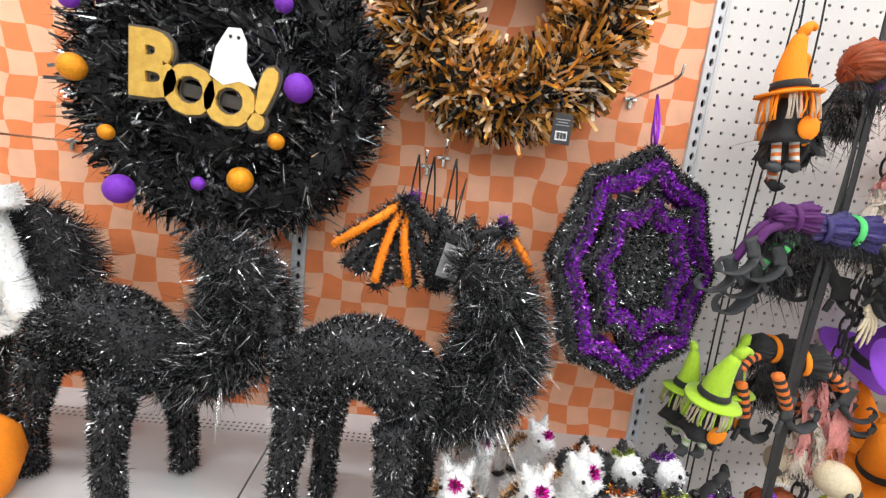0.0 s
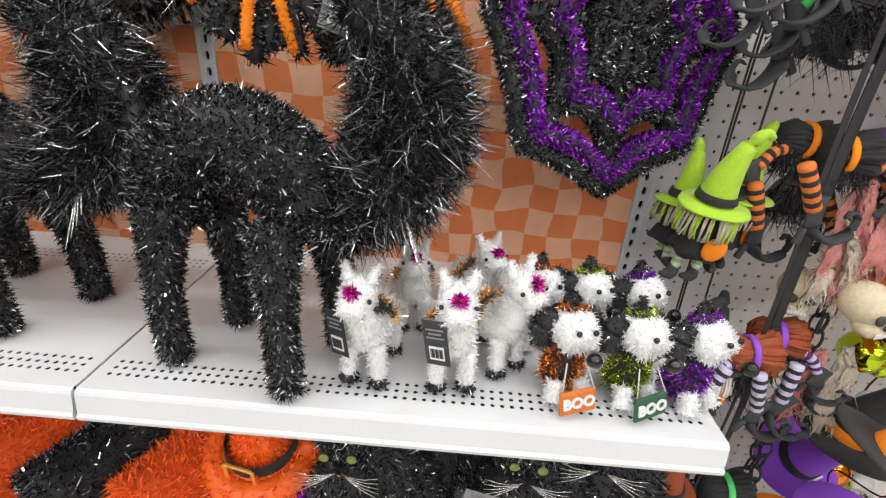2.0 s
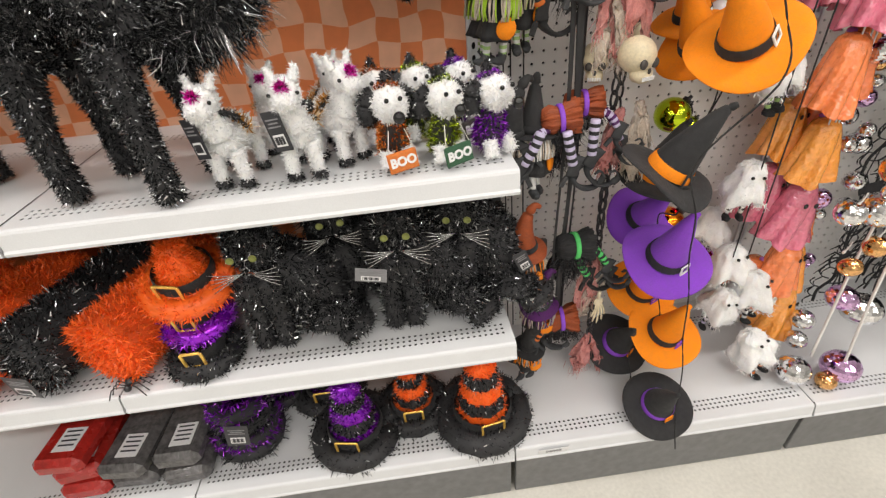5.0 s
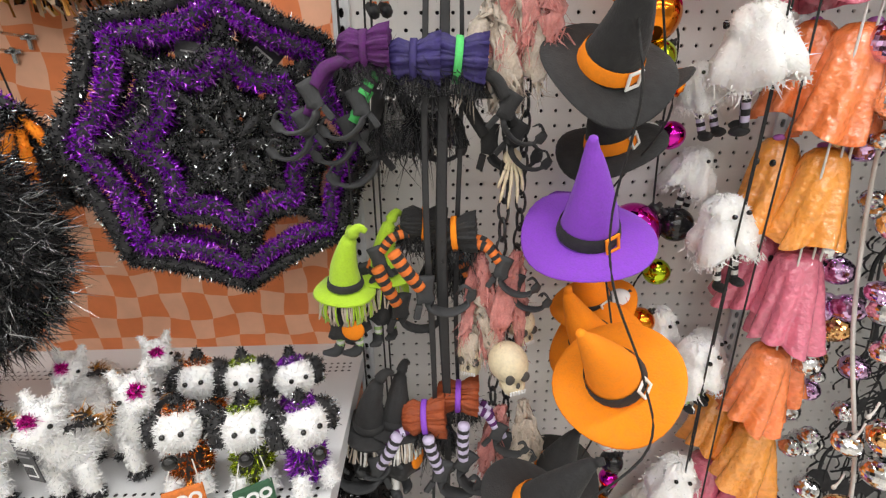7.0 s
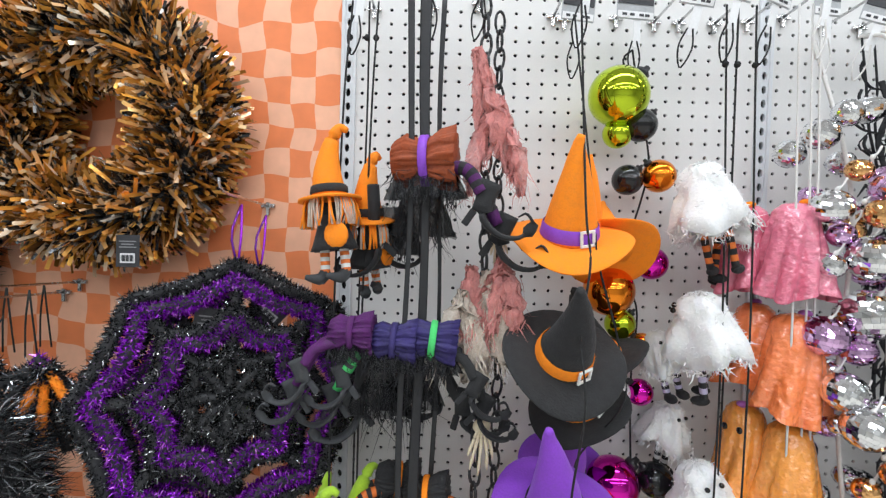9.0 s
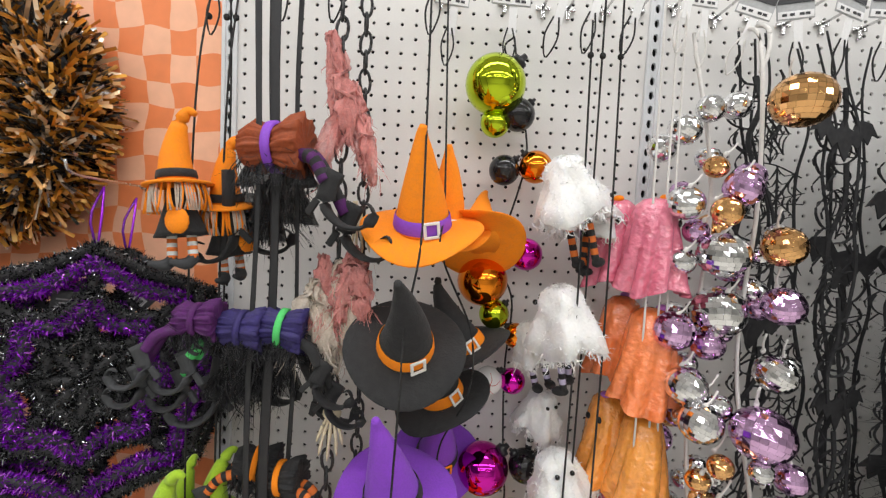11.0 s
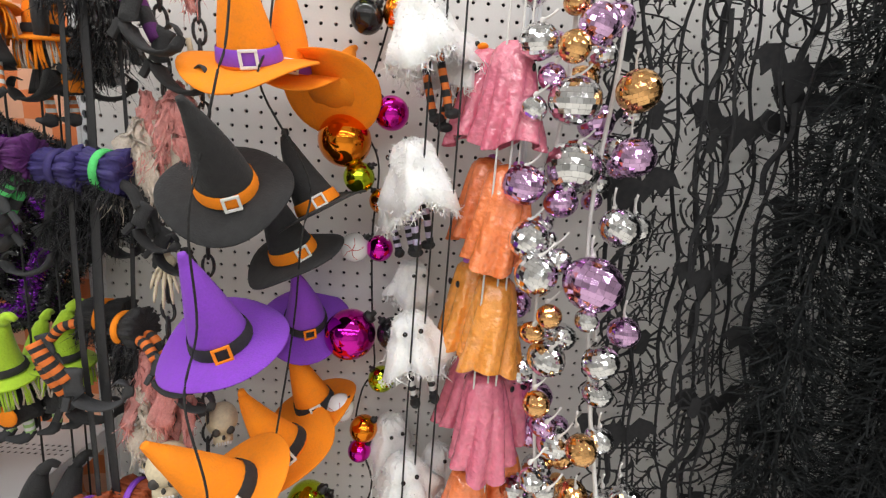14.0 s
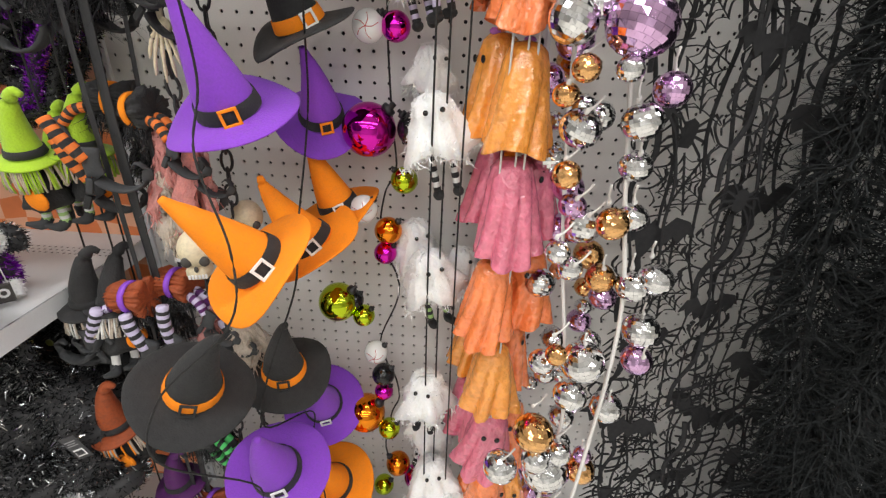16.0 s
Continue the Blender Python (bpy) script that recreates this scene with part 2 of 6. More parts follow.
def lathe(profile, seg=20, ripple=0.0, waves=6, phase=0.0, cap=True):
    """Turns a profile of (radius, height) round the z axis; ripple: how far the radius waves, more towards the last ring."""
    p = np.array(profile, float)
    th = np.linspace(0, 2 * np.pi, seg, endpoint=False)
    k = np.linspace(0, 1, len(p))[:, None]
    r = p[:, :1] * (1 + ripple * k * np.sin(waves * th + phase + 1.3 * k))
    v = np.stack([r * np.cos(th), r * np.sin(th), np.broadcast_to(p[:, 1:], r.shape)], 2).reshape(-1, 3)
    t = grid_faces(len(p), seg, True)
    if cap:
        n = len(v)
        v = np.concatenate([v, [[0, 0, p[0, 1]], [0, 0, p[-1, 1]]]])
        j = np.arange(seg)
        q = (j + 1) % seg
        t = np.concatenate([t, np.stack([np.full(seg, n), q, j], 1), np.stack([np.full(seg, n + 1), (len(p) - 1) * seg + j, (len(p) - 1) * seg + q], 1)])
    return v, t


def smooth_path(pts, n):
    """A Catmull-Rom line through the points, in n places."""
    p = np.array(pts, float)
    if len(p) == 2:
        return p[0] + (p[1] - p[0]) * np.linspace(0, 1, n)[:, None]
    q = np.concatenate([[2 * p[0] - p[1]], p, [2 * p[-1] - p[-2]]])
    s = np.linspace(0, len(p) - 1 - 1e-6, n)
    i = s.astype(int)
    f = (s - i)[:, None]
    a, b, c, d = q[i], q[i + 1], q[i + 2], q[i + 3]
    return 0.5 * (2 * b + (c - a) * f + (2 * a - 5 * b + 4 * c - d) * f ** 2 + (3 * b - a - 3 * c + d) * f ** 3)


def axes(p):
    t = np.gradient(p, axis=0)
    t /= np.linalg.norm(t, axis=1)[:, None] + 1e-9
    up = np.where(np.abs(t[:, 2:]) > 0.9, np.array([[0.0, 1.0, 0.0]]), np.array([[0.0, 0.0, 1.0]]))
    u = np.cross(t, up)
    u /= np.linalg.norm(u, axis=1)[:, None] + 1e-9
    return t, u, np.cross(t, u)


def tube(pts, radii, n=12, seg=8, flat=1.0):
    p = smooth_path(pts, n)
    r = np.interp(np.linspace(0, 1, n), np.linspace(0, 1, len(radii)), radii)[:, None, None]
    t, u, w = axes(p)
    th = np.linspace(0, 2 * np.pi, seg, endpoint=False)[None, :, None]
    v = (p[:, None] + r * (np.cos(th) * u[:, None] + flat * np.sin(th) * w[:, None])).reshape(-1, 3)
    f = grid_faces(n, seg, True)
    k = len(v)
    v = np.concatenate([v, p[:1], p[-1:]])
    j = np.arange(seg)
    q = (j + 1) % seg
    f = np.concatenate([f, np.stack([np.full(seg, k), q, j], 1), np.stack([np.full(seg, k + 1), (n - 1) * seg + j, (n - 1) * seg + q], 1)])
    return v, f


def blades(p, d, length, width, bend=0.25):
    """Foil blades that stand on the places p along the ways d: a bent strip of four triangles each, pointed."""
    n = len(p)
    d = d / (np.linalg.norm(d, axis=1)[:, None] + 1e-9)
    side = np.cross(d, rng.normal(size=(n, 3)))
    side /= np.linalg.norm(side, axis=1)[:, None] + 1e-9
    ln = length * rng.uniform(0.55, 1.15, (n, 1))
    off = rng.normal(size=(n, 3)) * bend * ln
    mid = p + d * ln * 0.55
    tip = p + d * ln + off
    h = side * width * 0.5
    v = np.stack([p - h, p + h, mid + h, mid - h, tip], 1).reshape(-1, 3)
    i = np.arange(n)[:, None] * 5
    t = np.concatenate([i + [[0, 1, 2]], i + [[0, 2, 3]], i + [[3, 2, 4]]])
    return v, t


def strips(p, d, length, width):
    """Flat rectangular foil strips, cut square at the end."""
    n = len(p)
    d = d / (np.linalg.norm(d, axis=1)[:, None] + 1e-9)
    side = np.cross(d, rng.normal(size=(n, 3)))
    side /= np.linalg.norm(side, axis=1)[:, None] + 1e-9
    ln = length * rng.uniform(0.6, 1.15, (n, 1))
    tip = p + d * ln + rng.normal(size=(n, 3)) * 0.15 * ln
    h = side * width * 0.5
    v = np.stack([p - h, p + h, tip + h, tip - h], 1).reshape(-1, 3)
    i = np.arange(n)[:, None] * 4
    return v, np.concatenate([i + [[0, 1, 2]], i + [[0, 2, 3]]])


def on_tube(pts, radii, n, lean=0.0, jitter=0.45, closed_ends=True):
    """Places on a tube and ways off it."""
    m = 60
    p = smooth_path(pts, m)
    r = np.interp(np.linspace(0, 1, m), np.linspace(0, 1, len(radii)), radii)
    t, u, w = axes(p)
    wt = np.cumsum(np.linalg.norm(np.gradient(p, axis=0), axis=1) * (r + 0.002))
    s = np.interp(rng.uniform(0, wt[-1], n), wt, np.arange(m))
    i = np.clip(s.astype(int), 0, m - 2)
    f = (s - i)[:, None]
    th = rng.uniform(0, 2 * np.pi, (n, 1))
    d = np.cos(th) * u[i] + np.sin(th) * w[i]
    c = p[i] * (1 - f) + p[i + 1] * f
    rr = (r[i] * (1 - f[:, 0]) + r[i + 1] * f[:, 0])[:, None]
    return c + d * rr * 0.95, d + t[i] * lean + rng.normal(size=(n, 3)) * jitter


def furry(pts, radii, n, length, width, lean=0.0, jitter=0.45, seg=8, rings=14):
    """A core tube with foil blades all over it: core and blades."""
    core = tube(pts, radii, rings, seg)
    a, d = on_tube(pts, radii, n, lean, jitter)
    p = smooth_path(pts, 30)
    run = np.linalg.norm(np.diff(p, axis=0), axis=1).sum()
    for e, nxt, r in ((0, 1, radii[0]), (-1, -2, radii[-1])):
        k = int(n * r / (2 * (run + r))) + 4
        t = p[e] - p[nxt]
        t = t / (np.linalg.norm(t) + 1e-9)
        o = rng.normal(size=(k, 3))
        o -= (o @ t)[:, None] * t
        o *= r * np.sqrt(rng.uniform(0, 1, (k, 1))) / (np.linalg.norm(o, axis=1)[:, None] + 1e-9)
        a = np.concatenate([a, p[e] + o])
        d = np.concatenate([d, t * 0.8 + o / max(r, 1e-4) * 0.6 + rng.normal(size=(k, 3)) * jitter])
    return core, blades(a, d, length, width)


def box(sx, sy, sz, bevel=0.002):
    """A box with chamfered edges, its middle at the origin."""
    bm = bmesh.new()
    bmesh.ops.create_cube(bm, size=1)
    bmesh.ops.scale(bm, vec=(sx, sy, sz), verts=bm.verts)
    if bevel:
        bmesh.ops.bevel(bm, geom=bm.edges[:], offset=min(bevel, 0.4 * min(sx, sy, sz)), segments=1, affect="EDGES")
    bmesh.ops.triangulate(bm, faces=bm.faces[:])
    bm.verts.index_update()
    g = np.array([v.co[:] for v in bm.verts]), np.array([[v.index for v in f.verts] for f in bm.faces])
    bm.free()
    return g


def at(x, y, z):
    return Matrix.Translation((x, y, z))


def ball(r, seg=20, rings=12, sx=1, sy=1, sz=1):
    a = np.linspace(0, np.pi, rings)
    v, t = lathe([(max(r * math.sin(x), 1e-5), r * math.cos(x)) for x in a], seg, cap=False)
    return v * [sx, sy, sz], t[:, ::-1]


def plate(outline, thick):
    """A flat cut-out in the xz plane, of that thickness along y, from its outline."""
    bm = bmesh.new()
    vs = [bm.verts.new((x, -thick / 2, z)) for x, z in outline]
    f = bm.faces.new(vs)
    ex = bmesh.ops.extrude_face_region(bm, geom=[f])
    bmesh.ops.translate(bm, vec=(0, thick, 0), verts=[e for e in ex["geom"] if isinstance(e, bmesh.types.BMVert)])
    bmesh.ops.recalc_face_normals(bm, faces=bm.faces[:])
    bmesh.ops.triangulate(bm, faces=bm.faces[:])
    bm.verts.index_update()
    g = np.array([v.co[:] for v in bm.verts]), np.array([[v.index for v in f.verts] for f in bm.faces])
    bm.free()
    return g


def mesh_of(name, pieces):
    """One mesh out of pieces (shape, material, smooth)."""
    mats, vs, ts, mi, sm, n = [], [], [], [], [], 0
    for (v, t), m, s in pieces:
        kinds, which = m if isinstance(m, tuple) else ((m,), np.zeros(len(t), int))
        for k in kinds:
            if k not in mats:
                mats.append(k)
        vs.append(v)
        ts.append(t + n)
        n += len(v)
        mi.append(np.array([mats.index(k) for k in kinds])[which])
        sm.append(np.full(len(t), s))
    v, t = np.concatenate(vs), np.concatenate(ts)
    me = bpy.data.meshes.new(name)
    me.vertices.add(len(v))
    me.vertices.foreach_set("co", v.astype(np.float32).ravel())
    me.loops.add(3 * len(t))
    me.loops.foreach_set("vertex_index", t.astype(np.int32).ravel())
    me.polygons.add(len(t))
    me.polygons.foreach_set("loop_start", np.arange(0, 3 * len(t), 3, dtype=np.int32))
    for m in mats:
        me.materials.append(m)
    me.polygons.foreach_set("material_index", np.concatenate(mi).astype(np.int32))
    me.polygons.foreach_set("use_smooth", np.concatenate(sm).astype(bool))
    me.update(calc_edges=True)
    me.validate()
    return me


def part(name, pieces, parent=None, label="", place=None):
    ob = new(name, mesh_of(name, pieces))
    if parent:
        ob.parent = parent
    if place is not None:
        ob.matrix_basis = place
    if label:
        ob["label"] = label
    return ob


def thing(name, label, category, place=None, group="", kind=""):
    ob = new(name)
    ob.empty_display_size = 0.05
    if place is not None:
        ob.matrix_basis = place
    return tagged(ob, label, category, group, kind)


def setting(name, pieces, label="", category=""):
    return tagged(part(name, pieces), label, category, kind="structure")


def holed(cols, rows, px, pz, hole, x0, z0, depth=0.004, squash=1.0):
    """A sheet of cells in the xz plane, each with an eight-sided hole through it; its first cell's corner at (x0, z0)."""
    ring = np.array([(-1, -1), (0, -1), (1, -1), (1, 0), (1, 1), (0, 1), (-1, 1), (-1, 0)], float) * 0.5
    ang = np.arctan2(ring[:, 1], ring[:, 0])
    inner = np.stack([np.cos(ang) * hole, np.sin(ang) * hole * squash], 1)
    cell = np.concatenate([np.c_[ring[:, 0] * px, np.zeros(8), ring[:, 1] * pz], np.c_[inner[:, 0], np.zeros(8), inner[:, 1]],
                           np.c_[inner[:, 0], np.full(8, depth), inner[:, 1]]])
    j = np.arange(8)
    k = (j + 1) % 8
    f = np.concatenate([np.stack([j, k, k + 8], 1), np.stack([j, k + 8, j + 8], 1), np.stack([j + 8, k + 8, k + 16], 1), np.stack([j + 8, k + 16, j + 16], 1)])
    cx, cz = np.meshgrid(np.arange(cols), np.arange(rows))
    c = np.stack([x0 + (cx.ravel() + 0.5) * px, np.zeros(cx.size), z0 + (cz.ravel() + 0.5) * pz], 1)
    v = (cell[None] + c[:, None]).reshape(-1, 3)
    t = (f[None] + (np.arange(cx.size) * 24)[:, None, None]).reshape(-1, 3)
    _, first, back = np.unique(np.round(v, 5), axis=0, return_index=True, return_inverse=True)
    return v[first], back.reshape(-1)[t]


# ---- structure ----
P, BAY = 0.0254, 0.762
DECK, SHELF2, SHELF1, DEPTH = 0.215, 0.584, 0.955, 0.406
TOP = 2.35

setting("floor", [(xf(box(16, 9, 0.1, 0), at(0.5, -4, -0.05)), M_FLOOR, False)], "pale scuffed vinyl store floor", "floor")
setting("ceiling", [(xf(box(16, 9, 0.1, 0), at(0.5, -4, 3.55)), M_CEIL, False)], "plain white store ceiling", "ceiling")
setting("wall_north", [(xf(box(16, 0.1, 3.5, 0), at(0.5, 0.45, 1.75)), M_WALL, False)], "plain pale store wall", "wall")
setting("wall_south", [(xf(box(16, 0.1, 3.5, 0), at(0.5, -8.45, 1.75)), M_WALL, False)], "plain pale store wall", "wall")
setting("wall_west", [(xf(box(0.1, 8.8, 3.5, 0), at(-7.45, -4, 1.75)), M_WALL, False)], "plain pale store wall", "wall")
setting("wall_east", [(xf(box(0.1, 8.8, 3.5, 0), at(8.45, -4, 1.75)), M_WALL, False)], "plain pale store wall", "wall")
for lx, ly in LAMPS:
    fx = thing("ceiling_light", "white linear fluorescent ceiling light fitting", "light", at(lx, ly, 3.36), "ceiling lights")
    part("housing", [(box(2.4, 0.22, 0.05, 0.01), M_CEIL, False)], fx)
    for sx in (-1, 1):
        part("end_cap", [(box(0.03, 0.24, 0.07, 0.006), M_UPR, False)], fx, place=at(sx * 1.215, 0, 0))
    part("rod", [(tube([(0, 0, 0.02), (0, 0, 0.14)], [0.006], 2), M_UPR, True)], fx)

# perforated panels, bay by bay; the first hole column stands one pitch off the upright
z_row0 = 1.99 - P / 2 - 70 * P
for i, name in ((0, "back_panel_3"), (1, "back_panel_4"), (2, "back_panel_5")):
    x0 = i * BAY + P / 2
    sheet = holed(29, 84, P, P, 0.0033, x0, z_row0)
    # the box is an added dark sheet that gives the holes their shade
    setting(name, [(sheet, M_PEG, False), (xf(box(BAY, 0.006, 2.15, 0), at(x0 + BAY / 2 - P / 2, 0.03, 1.28)), M_HOLE_SHADE, False)],
            "off-white perforated metal back panel with rows of small holes", "panel")
for i, name in ((-2, "back_panel_1"), (-1, "back_panel_2")):
    sheet = xf(box(BAY - 0.03, 0.006, 2.1, 0), at((i + 0.5) * BAY, 0.003, 1.27))
    setting(name, [(sheet, M_CHECK, False)], "back panel covered in orange and peach wavy checked paper", "panel")
setting("back_panel_6", [(xf(box(BAY * 2, 0.006, 2.1, 0), at(-3 * BAY, 0.003, 1.27)), M_PEG, False)], "plain off-white metal back panel", "panel")


def upright(x):
    """A slotted steel post: two edges, a recessed web with a slot every inch."""
    n = 84
    web = holed(1, n, 0.014, P, 0.0045, x - 0.007, z_row0, depth=0.006, squash=1.75)
    web = (web[0] + [0, -0.003, 0], web[1])
    sides = [(xf(box(0.007, 0.016, n * P, 0.001), at(x + s * 0.0105, 0.002, z_row0 + n * P / 2)), M_UPR, False) for s in (-1, 1)]
    # shade inside the slots, put in as a near-black strip
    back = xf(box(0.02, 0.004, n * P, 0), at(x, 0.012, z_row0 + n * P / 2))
    ob = part("upright", [(web, M_UPR, False), *sides, (back, M_HOLE_SHADE, False)])
    tagged(ob, "pale grey slotted steel shelving upright", "upright", "shelving uprights", "structure")


for k in range(-2, 4):
    upright(k * BAY)


def shelf(x, top, group):
    """A sheet-steel shelf with a folded front lip and three rows of holes near front and back."""
    w, d = BAY - 0.004, DEPTH
    s = thing("shelf", "pale grey metal store shelf with perforated rows and a folded lip", "shelf", at(x, 0, top), group)
    pitch = 0.0118
    n = int((w - 0.02) / pitch)
    band = pitch * 3
    x0 = -n * pitch / 2
    geo = []
    for y in (-d + 0.022, -0.10):
        b = holed(n, 3, pitch, pitch, 0.0031, x0, 0, depth=0.0012)
        b = np.stack([b[0][:, 0], y + b[0][:, 2], -b[0][:, 1]], 1), b[1]
        geo.append((b, M_SHELF, False))

    def flat(xa, xb, ya, yb):
        v = np.array([(xa, ya, 0), (xb, ya, 0), (xb, yb, 0), (xa, yb, 0)], float)
        return (v, np.array([(0, 1, 2), (0, 2, 3)])), M_SHELF, False

    geo += [flat(-w / 2, w / 2, -d, -d + 0.022), flat(-w / 2, w / 2, -d + 0.022 + band, -0.10), flat(-w / 2, w / 2, -0.10 + band, 0)]
    for y in (-d + 0.022, -0.10):
        geo += [flat(-w / 2, x0, y, y + band), flat(-x0, w / 2, y, y + band)]
    part("plate", geo, s)
    # added near-black sheet under the plate: painted shade for its holes
    part("liner", [(xf(box(w - 0.004, d - 0.01, 0.006, 0), at(0, -d / 2, -0.0065)), M_HOLE_SHADE, False)], s)
    prof = [(-d, 0.0), (-d - 0.004, -0.002), (-d - 0.006, -0.006), (-d - 0.010, -0.030), (-d - 0.013, -0.034), (-d - 0.012, -0.039), (-d - 0.004, -0.040), (-d, -0.036)]
    v = np.array([(sx * w / 2, y, z) for sx in (-1, 1) for y, z in prof])
    m = len(prof)
    j = np.arange(m)
    q = (j + 1) % m
    t = np.concatenate([np.stack([j, q, q + m], 1), np.stack([j, q + m, j + m], 1)])
    caps = np.array([(0, a, a + 1) for a in range(1, m - 1)])
    t = np.concatenate([t, caps, caps[:, ::-1] + m])
    part("front_lip", [((v, t), M_SHELF, False)], s)
    for sx in (-1, 1):
        part("side_flange", [(xf(box(0.002, d - 0.01, 0.036, 0), at(sx * (w / 2 - 0.001), -d / 2, -0.02)), M_SHELF, False)], s)
    return s


for i in (-2, -1):
    for z in (SHELF1, SHELF2):
        shelf((i + 0.5) * BAY, z, "shelves")
for i in range(-2, 3):
    shelf((i + 0.5) * BAY, DECK, "base decks")
    k = tagged(part("kick_plate", [(box(BAY - 0.012, 0.012, DECK - 0.042, 0.002), M_KICK, False)], place=at((i + 0.5) * BAY, -DEPTH + 0.012, (DECK - 0.042) / 2)),
               "dark grey scuffed kick plate under the base deck", "kick plate", "kick plates", "structure")

# ---- black cats ----


def fur_part(name, parent, runs, m_core, m_fur, label=""):
    """runs: (points, radii, count, length, width, lean)."""
    pc = []
    for pts, rad, n, ln, wd, lean in runs:
        core, fur = furry(pts, rad, n, ln, wd, lean)
        pc += [(core, m_core, True), (fur, m_fur, False)]
    return part(name, pc, parent, label)


def standing_cat(place, label, dense=1.0):
    """A cat with an arched back, a shaggy neck and head, and a tail; it stands on z = 0 and looks along +x."""
    c = thing("cat_decoration", label, "cat figure", place, "black tinsel cats")
    n = lambda k: int(k * dense)
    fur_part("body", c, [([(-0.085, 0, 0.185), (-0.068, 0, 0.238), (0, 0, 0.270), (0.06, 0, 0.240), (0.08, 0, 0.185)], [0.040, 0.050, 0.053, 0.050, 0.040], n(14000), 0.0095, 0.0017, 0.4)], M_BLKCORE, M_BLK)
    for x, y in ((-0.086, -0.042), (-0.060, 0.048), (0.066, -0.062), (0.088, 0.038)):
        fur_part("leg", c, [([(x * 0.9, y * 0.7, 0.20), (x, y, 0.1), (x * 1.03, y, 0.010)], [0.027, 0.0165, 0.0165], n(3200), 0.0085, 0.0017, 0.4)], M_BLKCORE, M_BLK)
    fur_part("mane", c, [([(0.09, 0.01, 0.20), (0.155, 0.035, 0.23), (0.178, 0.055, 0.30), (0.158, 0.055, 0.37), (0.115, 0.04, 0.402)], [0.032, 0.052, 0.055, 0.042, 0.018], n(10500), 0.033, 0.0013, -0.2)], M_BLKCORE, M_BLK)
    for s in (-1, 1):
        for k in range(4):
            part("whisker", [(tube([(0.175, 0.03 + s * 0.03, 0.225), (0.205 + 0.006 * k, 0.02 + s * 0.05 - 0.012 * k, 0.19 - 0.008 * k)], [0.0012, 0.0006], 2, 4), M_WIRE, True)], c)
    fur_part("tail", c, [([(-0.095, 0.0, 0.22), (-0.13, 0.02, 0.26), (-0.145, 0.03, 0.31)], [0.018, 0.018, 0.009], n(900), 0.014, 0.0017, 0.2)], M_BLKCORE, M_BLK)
    return c


standing_cat(pose(-0.575, -0.315, SHELF1, 0, 0, -8) @ Matrix.Scale(1.05, 4), "black shiny tinsel cat standing with arched back on the shelf")
standing_cat(pose(-0.985, -0.235, SHELF1, 0, 0, -14) @ Matrix.Diagonal((1.14, 1.12, 0.98, 1)), "black shiny tinsel cat standing with arched back on the shelf", 1.0)
standing_cat(pose(-1.30, -0.20, SHELF1, 0, 0, 0), "black shiny tinsel cat standing on the shelf", 0.6)

# ---- wreaths ----


def ring_pts(r, n=24, cx=0, cz=0):
    return [(cx + r * math.cos(2 * math.pi * k / n), 0, cz + r * math.sin(2 * math.pi * k / n)) for k in range(n + 1)]


boo = thing("tinsel_wreath", "black tinsel wreath with a gold BOO sign and small balls", "wreath", at(-0.870, -0.085, 1.604), "wreaths")
pc = []
for r, rad, n in ((0.20, 0.05, 6500), (0.10, 0.05, 3000)):
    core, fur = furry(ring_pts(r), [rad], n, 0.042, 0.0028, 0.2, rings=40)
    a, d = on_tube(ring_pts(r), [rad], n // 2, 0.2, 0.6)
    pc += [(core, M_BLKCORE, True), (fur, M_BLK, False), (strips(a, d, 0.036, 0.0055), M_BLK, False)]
part("garland", pc, boo)
gold = thing("tinsel_wreath", "black and gold foil tinsel wreath with a hanging tag", "wreath", at(-0.402, -0.07, 1.797), "wreaths")
core = tube(ring_pts(0.155), [0.055], 40, 8)
a, d = on_tube(ring_pts(0.155), [0.055], 6200, 0.1, 0.6)
b, e = on_tube(ring_pts(0.155), [0.055], 5000, 0.1, 0.6)
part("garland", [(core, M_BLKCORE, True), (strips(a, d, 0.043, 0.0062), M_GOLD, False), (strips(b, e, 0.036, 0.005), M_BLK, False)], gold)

# ---- trimmings of the wreaths ----


def text_mesh(body, size, depth, material, fat=0.04):
    """Lettering in the built-in font as a mesh, standing in the xz plane, its middle at the origin."""
    cu = bpy.data.curves.new("lettering", "FONT")
    cu.body, cu.size, cu.extrude, cu.align_x, cu.align_y, cu.resolution_u = body, size, depth, "CENTER", "CENTER", 3
    cu.offset = size * fat
    tmp = bpy.data.objects.new("lettering", cu)
    scene.collection.objects.link(tmp)
    me = bpy.data.meshes.new_from_object(tmp.evaluated_get(bpy.context.evaluated_depsgraph_get()))
    bpy.data.objects.remove(tmp)
    me.transform(Matrix.Rotation(radians(90), 4, "X"))
    me.materials.clear()
    me.materials.append(material)
    return me


def lettering(name, body, size, depth, material, parent, place, label="", fat=0.04):
    ob = new(name, text_mesh(body, size, depth, material, fat))
    ob.parent, ob.matrix_basis = parent, place
    if label:
        ob["label"] = label
    return ob


